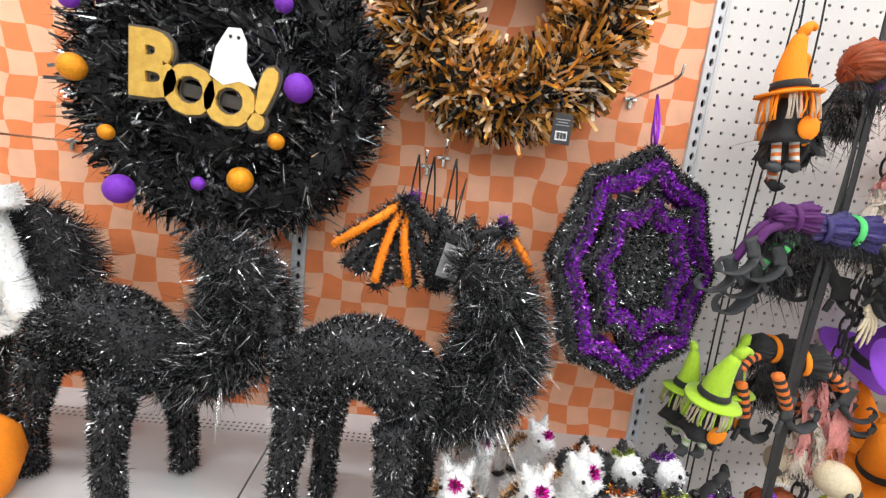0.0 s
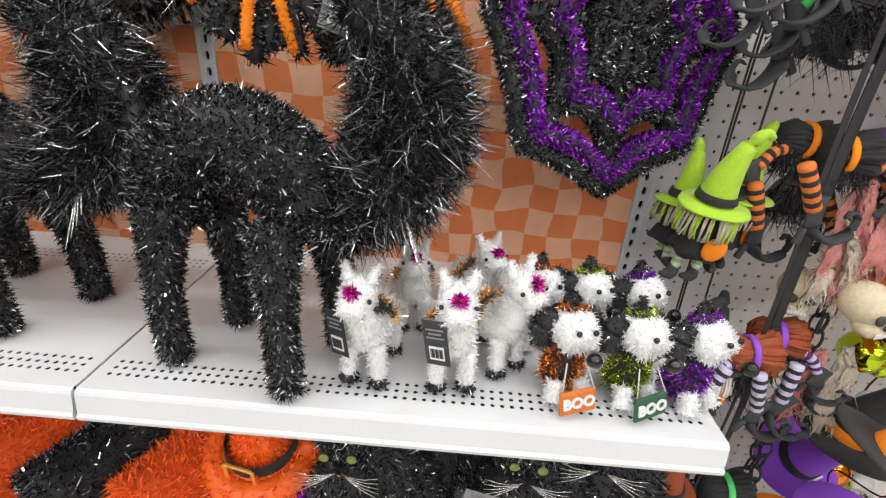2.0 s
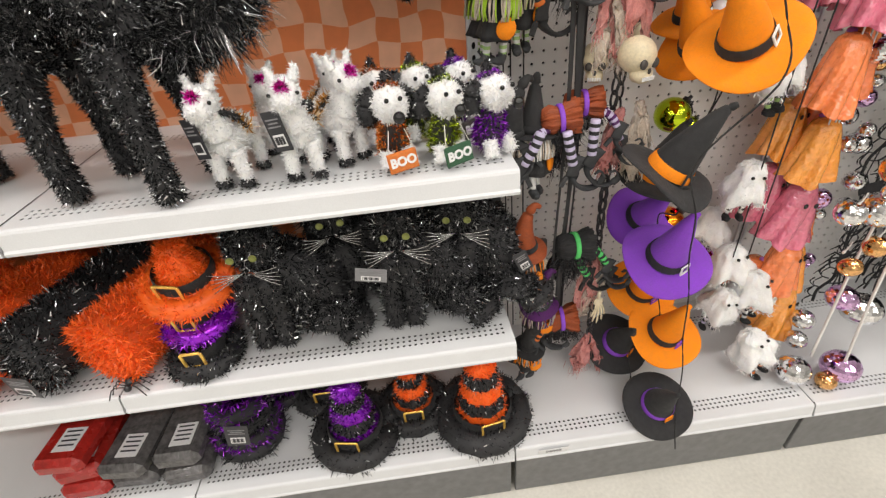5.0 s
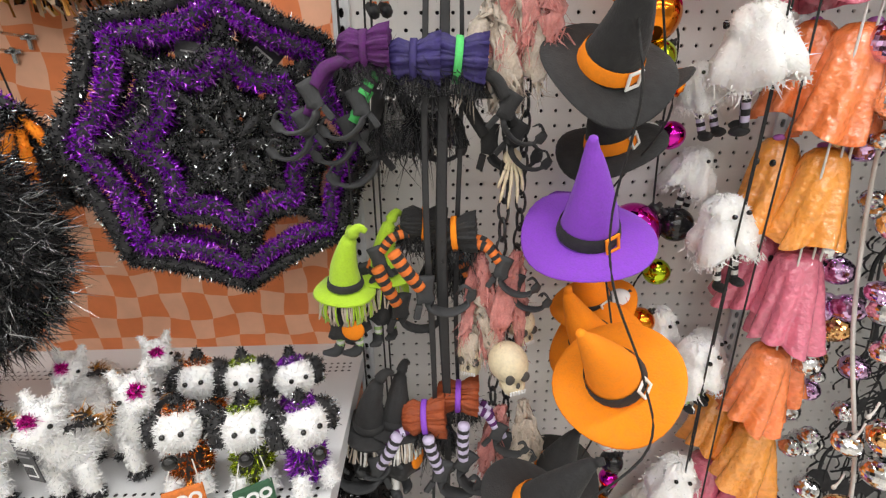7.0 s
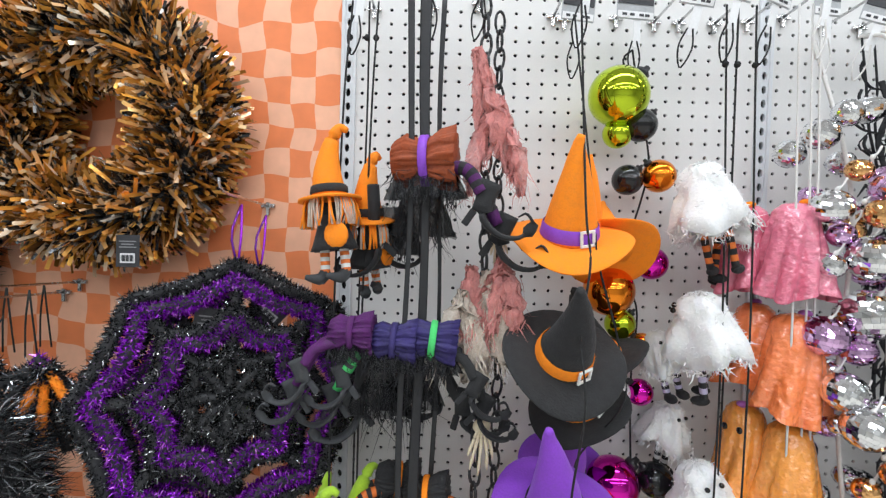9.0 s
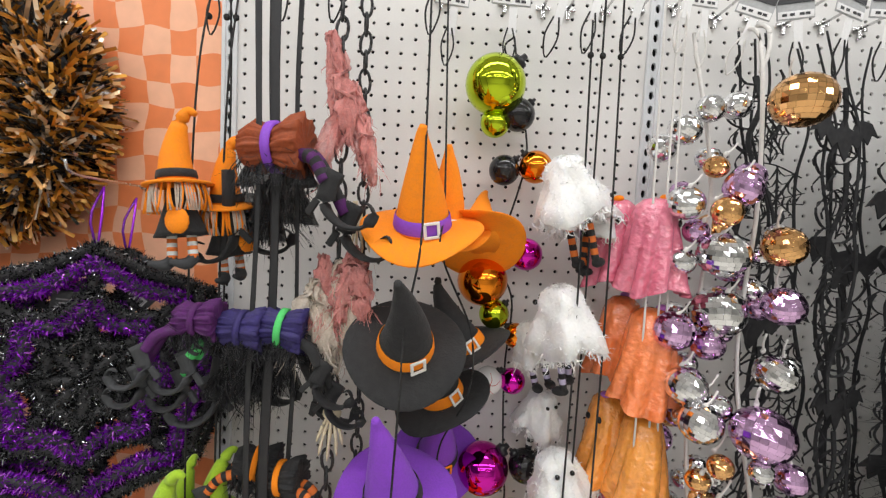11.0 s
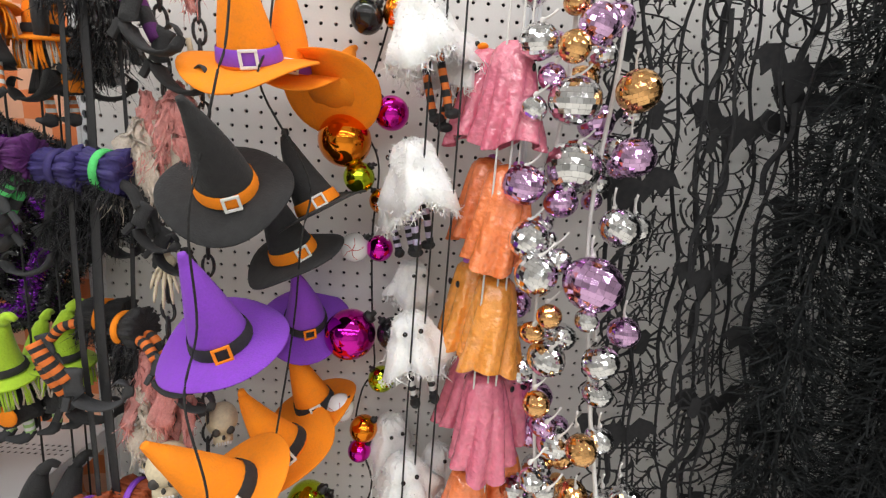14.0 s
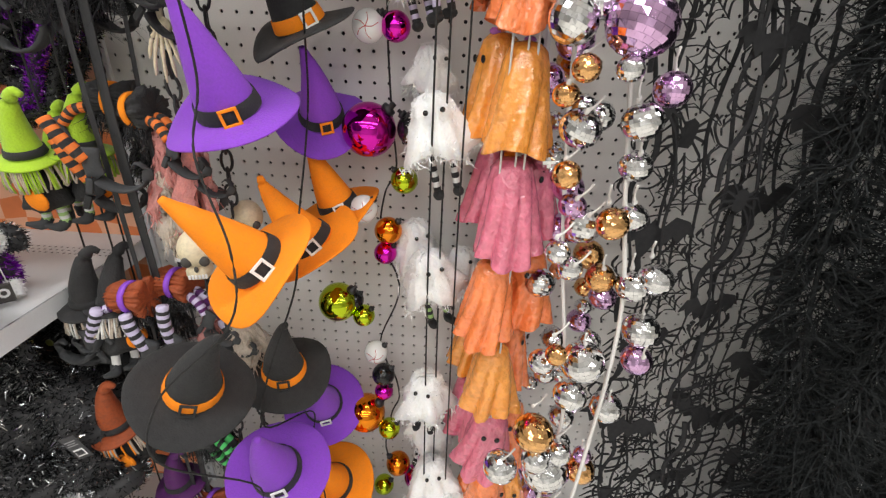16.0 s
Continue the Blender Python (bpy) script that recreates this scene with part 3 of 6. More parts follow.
def card(name, w, h, parent, place, base=M_TAG, ink=M_PAPER, label="", thick=0.0012, bars=True):
    """A swing tag: a card with a white code field and lines of small print as bars."""
    t = part(name, [(box(w, thick, h, 0.0006), base, False)], parent, label, place)
    if bars:
        part("code_field", [(xf(box(w * 0.62, 0.0006, h * 0.3, 0), at(0, -thick, -h * 0.22)), ink, False)], t)
        b = [xf(box(w * 0.02 * (1 + k % 3), 0.0005, h * 0.2, 0), at(w * (-0.25 + 0.055 * k), -thick - 0.0006, -h * 0.22)) for k in range(10)]
        part("bar_code", [(join(*b), M_TAG, False)], t)
        p = [xf(box(w * (0.72 - 0.2 * (k % 2)), 0.0005, h * 0.035, 0), at(0, -thick, h * (0.12 + 0.09 * k))) for k in range(3)]
        part("small_print", [(join(*p), M_INK, False)], t)
    return t


M_SIGN = mat("gold_mirror_card", (1.0, 0.62, 0.14), 0.22, metal=0.6, vary=0.18, scale=25, bump=0.3)
M_CHAR = mat("charcoal_card", (0.06, 0.055, 0.05), 0.6, vary=0.2, scale=40)
M_PURG = mat("purple_glitter", (0.20, 0.03, 0.50), 0.45, metal=0.3, vary=0.3, scale=160, bump=0.8)
M_GOLDG = mat("amber_glitter", (0.85, 0.32, 0.01), 0.4, metal=0.4, vary=0.3, scale=160, bump=0.8)
sign = part("boo_sign", [(xf(box(0.20, 0.003, 0.022, 0.004), pose(0.0, 0.008, -0.012, 0, 4, 0)), M_CHAR, False)], boo, "gold mirror card sign reading BOO", place=pose(0.008, -0.112, -0.018, 0, 4, 0) @ Matrix.Scale(0.9, 4))
for ch, x, z, s, tilt in (("B", -0.084, 0.014, 0.138, -3), ("O", -0.020, -0.014, 0.104, 2), ("O", 0.046, -0.020, 0.104, 6), ("!", 0.100, -0.008, 0.135, 12)):
    lettering("letter", ch, s, 0.003, M_CHAR, sign, pose(x, 0.002, z, 0, tilt, 0), "dark card edging of the letter", 0.08)
    lettering("letter", ch, s, 0.005, M_SIGN, sign, pose(x, -0.003, z, 0, tilt, 0), "gold letter", 0.045)
gh = [(0.012, 0.02), (0.018, 0.065), (0.035, 0.098), (0.055, 0.10), (0.066, 0.08), (0.068, 0.05), (0.088, 0.02), (0.086, 0.012), (0.06, 0.018), (0.035, 0.008)]
part("ghost_cutout", [(plate(gh, 0.004), M_PAPER, False)], sign, "white card ghost", place=at(0, -0.008, 0))
for x in (0.040, 0.053):
    part("eye", [(ball(0.003, 8, 6), M_EYE, True)], sign, place=at(x, -0.010, 0.085))
for x, z, r, m in ((-0.208, -0.065, 0.020, M_GOLDG), (0.128, -0.057, 0.022, M_PURG), (-0.16, -0.155, 0.012, M_GOLDG), (0.098, -0.140, 0.013, M_GOLDG), (-0.142, -0.24, 0.023, M_PURG),
                   (0.045, -0.205, 0.020, M_GOLDG), (-0.02, -0.218, 0.011, M_PURG), (-0.21, 0.03, 0.014, M_PURG), (0.10, 0.06, 0.014, M_PURG), (0.02, 0.2, 0.02, M_GOLDG)):
    part("ball", [(ball(r, 16, 10), m, True)], boo, "glittered ball", place=at(x + 0.018, -0.105, z + 0.054))
card("swing_tag", 0.034, 0.05, gold, pose(0.098, -0.075, -0.205, 0, 0, 8), label="black swing tag with a bar code")
part("tag_loop", [(tube([(0.09, -0.07, -0.155), (0.098, -0.075, -0.18)], [0.0007], 2, 4), M_CORD, True)], gold)

# ---- hooks ----


def peg_hook(x, z, out, label="steel wire peg hook on the back panel"):
    h = thing("peg_hook", label, "hook", at(x, 0, z), "peg hooks")
    part("wire", [(tube([(0, 0, 0), (0, -out * 0.5, 0.004), (0, -out * 0.93, 0.01), (0, -out, 0.028)], [0.0022], 10, 6), M_WIRE, True)], h)
    part("clip", [(join(xf(box(0.026, 0.006, 0.007, 0.001), at(0, -0.004, 0)), xf(box(0.007, 0.006, 0.024, 0.001), at(0, -0.004, -0.006))), M_WIRE, False)], h)
    return h


peg_hook(-0.143, 1.676, 0.19)
peg_hook(-0.52, 1.505, 0.17)

# ---- spider web and bat ----
R = 0.198


def spider_web(place, tags):
    """Eight spokes with rings of black and purple tinsel between them; it hangs in the xz plane."""
    web = thing("web_decoration", "black and purple tinsel spider web hanging from a hook", "spider web", place, "hanging tinsel figures")
    oct_ = [(R * math.cos(radians(90 + 45 * k)) * 0.98, R * math.sin(radians(90 + 45 * k)) * 1.02) for k in range(8)]
    for k in range(8):
        (x1, z1), (x2, z2) = oct_[k], oct_[(k + 1) % 8]
        fur_part("spoke", web, [([(0, 0, 0), (x1, 0, z1)], [0.0085], 1200, 0.0080, 0.0016, 0.1)], M_BLKCORE, M_BLK)
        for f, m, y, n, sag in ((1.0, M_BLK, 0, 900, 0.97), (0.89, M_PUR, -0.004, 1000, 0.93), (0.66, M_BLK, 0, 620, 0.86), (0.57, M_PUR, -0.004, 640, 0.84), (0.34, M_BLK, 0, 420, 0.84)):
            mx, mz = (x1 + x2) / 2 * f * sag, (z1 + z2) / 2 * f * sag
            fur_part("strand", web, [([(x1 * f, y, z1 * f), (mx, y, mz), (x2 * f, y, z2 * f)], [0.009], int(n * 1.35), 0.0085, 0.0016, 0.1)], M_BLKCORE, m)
    part("hanging_loop", [(join(tube([(0, 0, R), (0.002, 0.0, R + 0.05), (0.0, 0.01, R + 0.10)], [0.002], 6, 5), tube([(0, 0, R), (-0.012, 0.0, R + 0.05), (0.0, 0.01, R + 0.10)], [0.002], 6, 5)), M_PUR, True)], web, "purple ribbon loop")
    if tags:
        card("swing_tag", 0.045, 0.065, web, pose(-0.035, 0.02, 0.10, 0, 6, 0))
        card("swing_tag", 0.045, 0.06, web, pose(0.06, 0.03, 0.13, 0, 40, 0))


spider_web(pose(-0.136, -0.163, 1.376, -7, 3, 26), True)
spider_web(pose(-0.128, -0.118, 1.370, -6, 5, 22) @ Matrix.Scale(0.97, 4), False)

M_FUZZ = mat("orange_pile", (0.95, 0.28, 0.01), 0.8, vary=0.15, scale=60, island=0.15)
bat = thing("bat_decoration", "black tinsel bat with orange wing ribs hanging from a hook", "bat", pose(-0.474, -0.225, 1.368, 0, 10, 14) @ Matrix.Scale(1.0, 4), "hanging tinsel figures")
fur_part("body", bat, [([(0, 0, -0.045), (0, 0, 0.0), (0, 0, 0.05)], [0.018, 0.03, 0.026], 1500, 0.013, 0.0018, 0.1)], M_BLKCORE, M_BLK)
for s in (-1, 1):
    fur_part("ear", bat, [([(s * 0.018, 0, 0.05), (s * 0.026, 0, 0.075)], [0.012, 0.004], 180, 0.01, 0.0016, 0.2)], M_BLKCORE, M_BLK)
    runs = []
    tip = (s * 0.168, 0.035, -0.02)
    top = (s * 0.085, 0, 0.072)
    for q in np.linspace(0, 1, 9):
        runs.append(([top, (s * (0.160 - 0.135 * q), 0.036 * (1 - q) ** 2, -0.028 - 0.03 * math.sin(3.1 * q) + 0.012 * math.cos(18 * q))], [0.009], 420, 0.012, 0.0018, 0.1))
    runs.append(([top, (s * 0.02, 0.004, 0.035)], [0.010], 420, 0.012, 0.0018, 0.1))
    fur_part("wing", bat, runs, M_BLKCORE, M_BLK)
    for e in (tip, (s * 0.10, 0, -0.055), (s * 0.048, 0, -0.05)):
        fur_part("rib", bat, [([top, ((top[0] + e[0]) / 2 + s * 0.006, -0.012, (top[2] + e[2]) / 2), (e[0], e[1] - 0.008, e[2])], [0.0055], 500, 0.0035, 0.0016, 0.0)], M_FUZZ, M_FUZZ, "orange fuzzy rib")
    fur_part("wing_tip", bat, [([(s * 0.085, 0, 0.072), (s * 0.07, 0, 0.086)], [0.006], 70, 0.008, 0.0016, 0)], M_BLKCORE, M_PUR)
part("hanging_loop", [(join(tube([(0, 0, 0.06), (0.006, 0.03, 0.13)], [0.001], 2, 4), tube([(-0.006, 0, 0.06), (0.006, 0.03, 0.13)], [0.001], 2, 4)), M_CORD, True)], bat)
card("swing_tag", 0.046, 0.05, bat, pose(0.0, -0.045, 0.005, -12, 8, 4), base=M_INK, label="grey swing tag with a white code field")
peg_hook(-0.49, 1.525, 0.18)
for dx, y in ((-0.035, -0.10), (-0.008, -0.06), (0.03, -0.13)):
    spare = thing("hanging_loop", "black ribbon loop hanging from a peg hook", "ribbon", at(-0.50 + dx, y, 1.525), "spare ribbon loops")
    for q in (-1, 1):
        part("strand", [(tube([(0, 0, 0), (q * 0.006, 0, -0.05), (q * 0.010, 0.004, -0.11)], [0.0018], 6, 5, 0.4), M_CORD, True)], spare)

# ---- small animals on the upper shelf ----
M_TERRA = mat("orange_board", (0.62, 0.17, 0.03), 0.7, vary=0.2, scale=60)
M_PINE = mat("green_board", (0.03, 0.10, 0.05), 0.7, vary=0.2, scale=60)
M_MAGENTA = mat("magenta_foil", (0.65, 0.02, 0.38), 0.25, metal=0.8, vary=0.2, scale=60, island=0.4)


def small_dog(place, coat, board, label):
    """A sitting white tinsel dog with black ears, a pointed hat, a bright coat and, on some, a board. It looks along -y."""
    d = thing("dog_decoration", label, "dog figure", place, "white tinsel dogs")
    fur_part("coat", d, [([(0, 0.012, 0.018), (0, 0.004, 0.045), (0, 0, 0.072)], [0.022, 0.022, 0.016], 900, 0.009, 0.0016, 0.1)], M_BLKCORE, coat)
    for x in (-0.016, 0.016):
        fur_part("leg", d, [([(x, -0.012, 0.03), (x * 1.2, -0.022, 0.008)], [0.009, 0.010], 200, 0.006, 0.0014, 0.1)], M_FLUFF, M_WHT)
        fur_part("ear", d, [([(x * 1.1, 0.008, 0.112), (x * 2.0, 0.010, 0.098), (x * 2.0, 0.008, 0.074)], [0.010, 0.014, 0.012], 340, 0.007, 0.0014, 0.1)], M_BLKCORE, M_BLK)
        part("eye", [(ball(0.0036, 8, 6), M_EYE, True)], d, place=at(x * 0.62, -0.033, 0.112))
    fur_part("head", d, [([(0, 0.016, 0.100), (0, -0.004, 0.100), (0, -0.026, 0.090)], [0.019, 0.027, 0.019], 900, 0.006, 0.0013, 0.1)], M_FLUFF, M_WHT)
    part("nose", [(ball(0.0088, 12, 8), M_EYE, True)], d, place=at(0, -0.055, 0.093))
    fur_part("hat", d, [([(0, 0.006, 0.119), (0, 0.008, 0.124)], [0.016, 0.013], 220, 0.006, 0.0014, 0.2)], M_BLKCORE, coat)
    fur_part("hat_cone", d, [([(0, 0.008, 0.122), (0, 0.010, 0.140)], [0.010, 0.003], 200, 0.005, 0.0014, 0.2)], M_BLKCORE, M_BLK)
    if board:
        b = part("board", [(box(0.046, 0.004, 0.030, 0.001), board, False), (xf(box(0.042, 0.002, 0.026, 0.001), at(0, -0.002, 0)), board, False)], d, place=pose(0.0, -0.042, 0.024, -10, -4, 4))
        lettering("lettering", "BOO", 0.0185, 0.0008, M_PAPER, b, at(0, -0.004, 0), "white lettering BOO")
        for s in (-1, 1):
            part("cord", [(tube([(s * 0.02, -0.04, 0.038), (s * 0.012, -0.024, 0.066)], [0.0008], 2, 4), M_WCORD, True)], d)
    return d


DOG = "white tinsel dog in {} hat and coat"
for x, y, yaw, coat, board, word in ((-0.183, -0.345, 14, M_COP, M_TERRA, "copper"), (-0.103, -0.345, 20, M_LIME, M_PINE, "lime"), (-0.030, -0.345, 32, M_PUR, None, "purple"),
                                     (-0.205, -0.245, 14, M_COP, None, "copper"), (-0.140, -0.245, 20, M_LIME, None, "lime"), (-0.070, -0.245, 30, M_PUR, M_CHAR, "purple")):
    small_dog(pose(x, y, SHELF1, 0, 0, yaw), coat, board, DOG.format(word) + (" with BOO board" if board else ""))


def small_goat(place, tag, label="white tinsel llama with a magenta forehead flower standing on the shelf"):
    """A small white four-legged animal; it looks along -y."""
    g = thing("llama_decoration", label, "llama figure", place, "white tinsel llamas")
    fur_part("body", g, [([(0, 0.055, 0.072), (0, 0.0, 0.07), (0, -0.02, 0.085)], [0.024, 0.027, 0.022], 900, 0.008, 0.0015, 0.1)], M_FLUFF, M_WHT)
    for x, y in ((-0.017, -0.018), (0.017, -0.018), (-0.017, 0.05), (0.017, 0.05)):
        leg = fur_part("leg", g, [([(x, y, 0.06), (x * 1.1, y, 0.012)], [0.011, 0.009], 260, 0.006, 0.0014, 0.1)], M_FLUFF, M_WHT)
        fur_part("hoof", leg, [([(x * 1.1, y, 0.014), (x * 1.1, y - 0.003, 0.004)], [0.009, 0.011], 120, 0.006, 0.0014, 0.1)], M_BLKCORE, M_BLK)
    fur_part("neck", g, [([(0, -0.018, 0.085), (0, -0.028, 0.12)], [0.022, 0.019], 420, 0.007, 0.0014, 0.1)], M_FLUFF, M_WHT)
    fur_part("head", g, [([(0, -0.012, 0.138), (0, -0.034, 0.134), (0, -0.056, 0.122)], [0.017, 0.021, 0.013], 620, 0.006, 0.0014, 0.1)], M_FLUFF, M_WHT)
    for x in (-0.013, 0.013):
        fur_part("ear", g, [([(x, -0.022, 0.150), (x * 1.5, -0.02, 0.168)], [0.007, 0.003], 110, 0.005, 0.0013, 0.1)], M_FLUFF, M_WHT)
        part("eye", [(ball(0.003, 8, 6), M_EYE, True)], g, place=at(x * 1.45, -0.046, 0.138))
    fur_part("flower", g, [([(0, -0.046, 0.146), (0, -0.052, 0.148)], [0.005, 0.004], 150, 0.008, 0.0016, 0.3)], M_EYE, M_MAGENTA, "magenta foil flower")
    fur_part("halter", g, [([(0.020, -0.03, 0.12), (0.026, -0.012, 0.112), (0.024, 0.006, 0.10)], [0.003], 120, 0.006, 0.0014, 0.1)], M_BLKCORE, M_BLK)
    fur_part("saddle", g, [([(-0.028, 0.02, 0.08), (0, 0.02, 0.10), (0.028, 0.02, 0.08)], [0.004], 260, 0.014, 0.002, 0.1)], M_BLKCORE, M_GOLD)
    if tag:
        card("swing_tag", 0.030, 0.058, g, pose(tag * 0.022, -0.042, 0.088, 0, tag * 10, tag * 25))
    return g


for x, y, yaw, tag in ((-0.427, -0.34, -8, -1), (-0.322, -0.34, 4, -1), (-0.262, -0.30, 40, 1), (-0.385, -0.22, 10, 0), (-0.29, -0.19, 30, 0)):
    small_goat(pose(x, y, SHELF1, 0, 0, yaw) @ Matrix.Scale(1.0 if y < -0.25 else 0.9, 4), tag)

# ---- things at the far end of the upper shelf ----
bone = thing("bone_decoration", "fuzzy white bone with a black tag hanging from a hook", "bone", pose(-1.125, -0.21, 1.20, 0, -22, 0))
fur_part("shaft", bone, [([(0, 0, 0.0), (0, 0, 0.18)], [0.028], 900, 0.008, 0.0014, 0.1)], M_FLUFF, M_WHT)
for x, z in ((-0.030, 0.0), (0.030, 0.0), (-0.030, 0.185), (0.030, 0.185)):
    fur_part("knob", bone, [([(x, 0, z - 0.016), (x, 0, z + 0.016)], [0.032, 0.032], 420, 0.008, 0.0014, 0.1)], M_FLUFF, M_WHT)
card("swing_tag", 0.05, 0.08, bone, pose(-0.02, -0.045, 0.06, 0, 16, 0))
part("hanging_loop", [(tube([(0, 0, 0.20), (0.02, 0.005, 0.26), (0.035, 0.0, 0.30)], [0.0015], 6, 5), M_CORD, True)], bone)
peg_hook(-1.205, 1.475, 0.215)
pk = thing("pumpkin_decoration", "smooth orange pumpkin bucket standing on the shelf", "pumpkin", at(-1.145, -0.335, SHELF1))
part("body", [(lathe([(0.05, 0.0), (0.075, 0.02), (0.088, 0.06), (0.08, 0.10), (0.05, 0.125), (0.04, 0.12)], 32, 0.05, 8), M_FELT["orange"], True)], pk)
part("stem", [(tube([(0, 0, 0.11), (0.004, 0, 0.14)], [0.012, 0.008], 4), M_FELT["green"], True)], pk)

# ---- lower shelf ----


def tinsel_roll(x, m_core, m_fur, label):
    r = thing("tinsel_roll", label, "tinsel roll", pose(x, -0.372, SHELF2 + 0.008, 0, 0, -20), "tinsel rolls")
    core, fur = furry([(0, 0, 0.075), (0, 0.15, 0.075), (0, 0.30, 0.075)], [0.072], 5600, 0.016, 0.0024, 0.1, seg=14)
    part("roll", [(core, m_core, True), (fur, m_fur, False)], r)
    sp = [(0.008 * k ** 0.62 * math.cos(k * 0.8), 0.0, 0.075 + 0.008 * k ** 0.62 * math.sin(k * 0.8)) for k in range(2, 26)]
    core, fur = furry(sp, [0.007], 900, 0.011, 0.0022, 0.0, rings=40)
    part("end_coil", [(core, m_core, True), (fur, m_fur, False)], r)
    return r


M_ORGF = mat("orange_film", (0.96, 0.15, 0.018), 0.45, vary=0.15, scale=30, island=0.25)
M_ORGC = mat("orange_core", (0.80, 0.10, 0.012), 0.8)
for x, mc, mf, word in ((-0.765, M_ORGC, M_ORGF, "orange"), (-0.915, M_BLKCORE, M_BLK, "black"), (-1.06, M_ORGC, M_ORGF, "orange"), (-1.22, M_ORGC, M_ORGF, "orange"), (-1.37, M_BLKCORE, M_BLK, "black")):
    rl = tinsel_roll(x, mc, mf, f"rolled-up {word} tinsel garland lying on the lower shelf")
    if word == "black":
        card("swing_tag", 0.07, 0.05, rl, pose(0.02, -0.03, 0.05, 0, -6, 0))
sp = thing("toy_spider", "small black plastic spider on the edge of the lower shelf", "spider", at(-0.742, -0.395, SHELF2))
part("body", [(xf(ball(0.011, 12, 8, sz=0.8), at(0, 0.008, 0.016)), M_CHAIN, True), (xf(ball(0.007, 10, 6), at(0, -0.008, 0.014)), M_CHAIN, True)], sp)
for s in (-1, 1):
    for k in range(4):
        part("leg", [(tube([(0, -0.006 + 0.004 * k, 0.014), (s * 0.02, -0.014 + 0.009 * k, 0.024), (s * 0.034, -0.02 + 0.013 * k, 0.001)], [0.0012], 6, 4), M_CHAIN, True)], sp)


CORE = {"orange_film": M_ORGF, "purple_tinsel": M_PUR}


def tinsel_hat(place, crown, brim, size, label, stripes=False, tall=0.8):
    """A witch hat of tinsel: a round brim, a crown and a gold buckle."""
    h = thing("tinsel_hat", label, "hat", place, "tinsel hats")
    ring = [(0.72 * size * math.cos(a), 0.72 * size * math.sin(a), 0.012) for a in np.linspace(0, 2 * math.pi, 20)]
    r2 = [(0.45 * size * math.cos(a), 0.45 * size * math.sin(a), 0.014) for a in np.linspace(0, 2 * math.pi, 20)]
    fur_part("brim", h, [(ring, [0.22 * size], 1500, 0.011, 0.0021, 0.1), (r2, [0.2 * size], 700, 0.010, 0.0021, 0.1)], CORE.get(brim.name, M_BLKCORE), brim)
    n = 5 if stripes else 1
    for k in range(n):
        a, b = k / n, (k + 1) / n
        m = (crown, brim)[k % 2]
        fur_part("crown", h, [([(0, 0, 0.02 + a * tall * size), (0, 0, 0.02 + b * tall * size)], [size * (0.5 - 0.30 * a), size * (0.5 - 0.30 * b)], 1400 // n + 200, 0.010, 0.0021, 0.1)], CORE.get(m.name, M_BLKCORE), m)
    part("band", [(lathe([(0.535 * size, 0.024), (0.56 * size, 0.03), (0.55 * size, 0.05), (0.53 * size, 0.054)], 24, cap=False), M_FELT["black"], True)], h)
    q = 0.16 * size + 0.006
    fr = join(*[xf(box(*s, 0.001), at(*c)) for s, c in (((2 * q, 0.004, 0.006), (0, 0, q)), ((2 * q, 0.004, 0.006), (0, 0, -q)), ((0.006, 0.004, 2 * q), (q, 0, 0)), ((0.006, 0.004, 2 * q), (-q, 0, 0)))])
    part("buckle", [(fr, M_SIGN, False)], h, "gold buckle", place=at(0, -0.60 * size, 0.042))
    return h


# two small hats lie tilted against the cats, one stands on the shelf
tinsel_hat(pose(-0.615, -0.335, SHELF2 + 0.006, 4, 0, 0), M_BLK, M_BLK, 0.078, "black tinsel witch hat with a gold buckle on the lower shelf")
tinsel_hat(pose(-0.607, -0.318, SHELF2 + 0.082, 8, 0, -4), M_PUR, M_PUR, 0.070, "purple tinsel witch hat stacked on a black one")
tinsel_hat(pose(-0.602, -0.300, SHELF2 + 0.160, 12, 6, -8), M_ORGF, M_ORGF, 0.095, "orange tinsel witch hat on top of a stack of hats", tall=0.95)
M_YEL = mat("yellow_eye", (0.22, 0.24, 0.06), 0.3, vary=0.1)


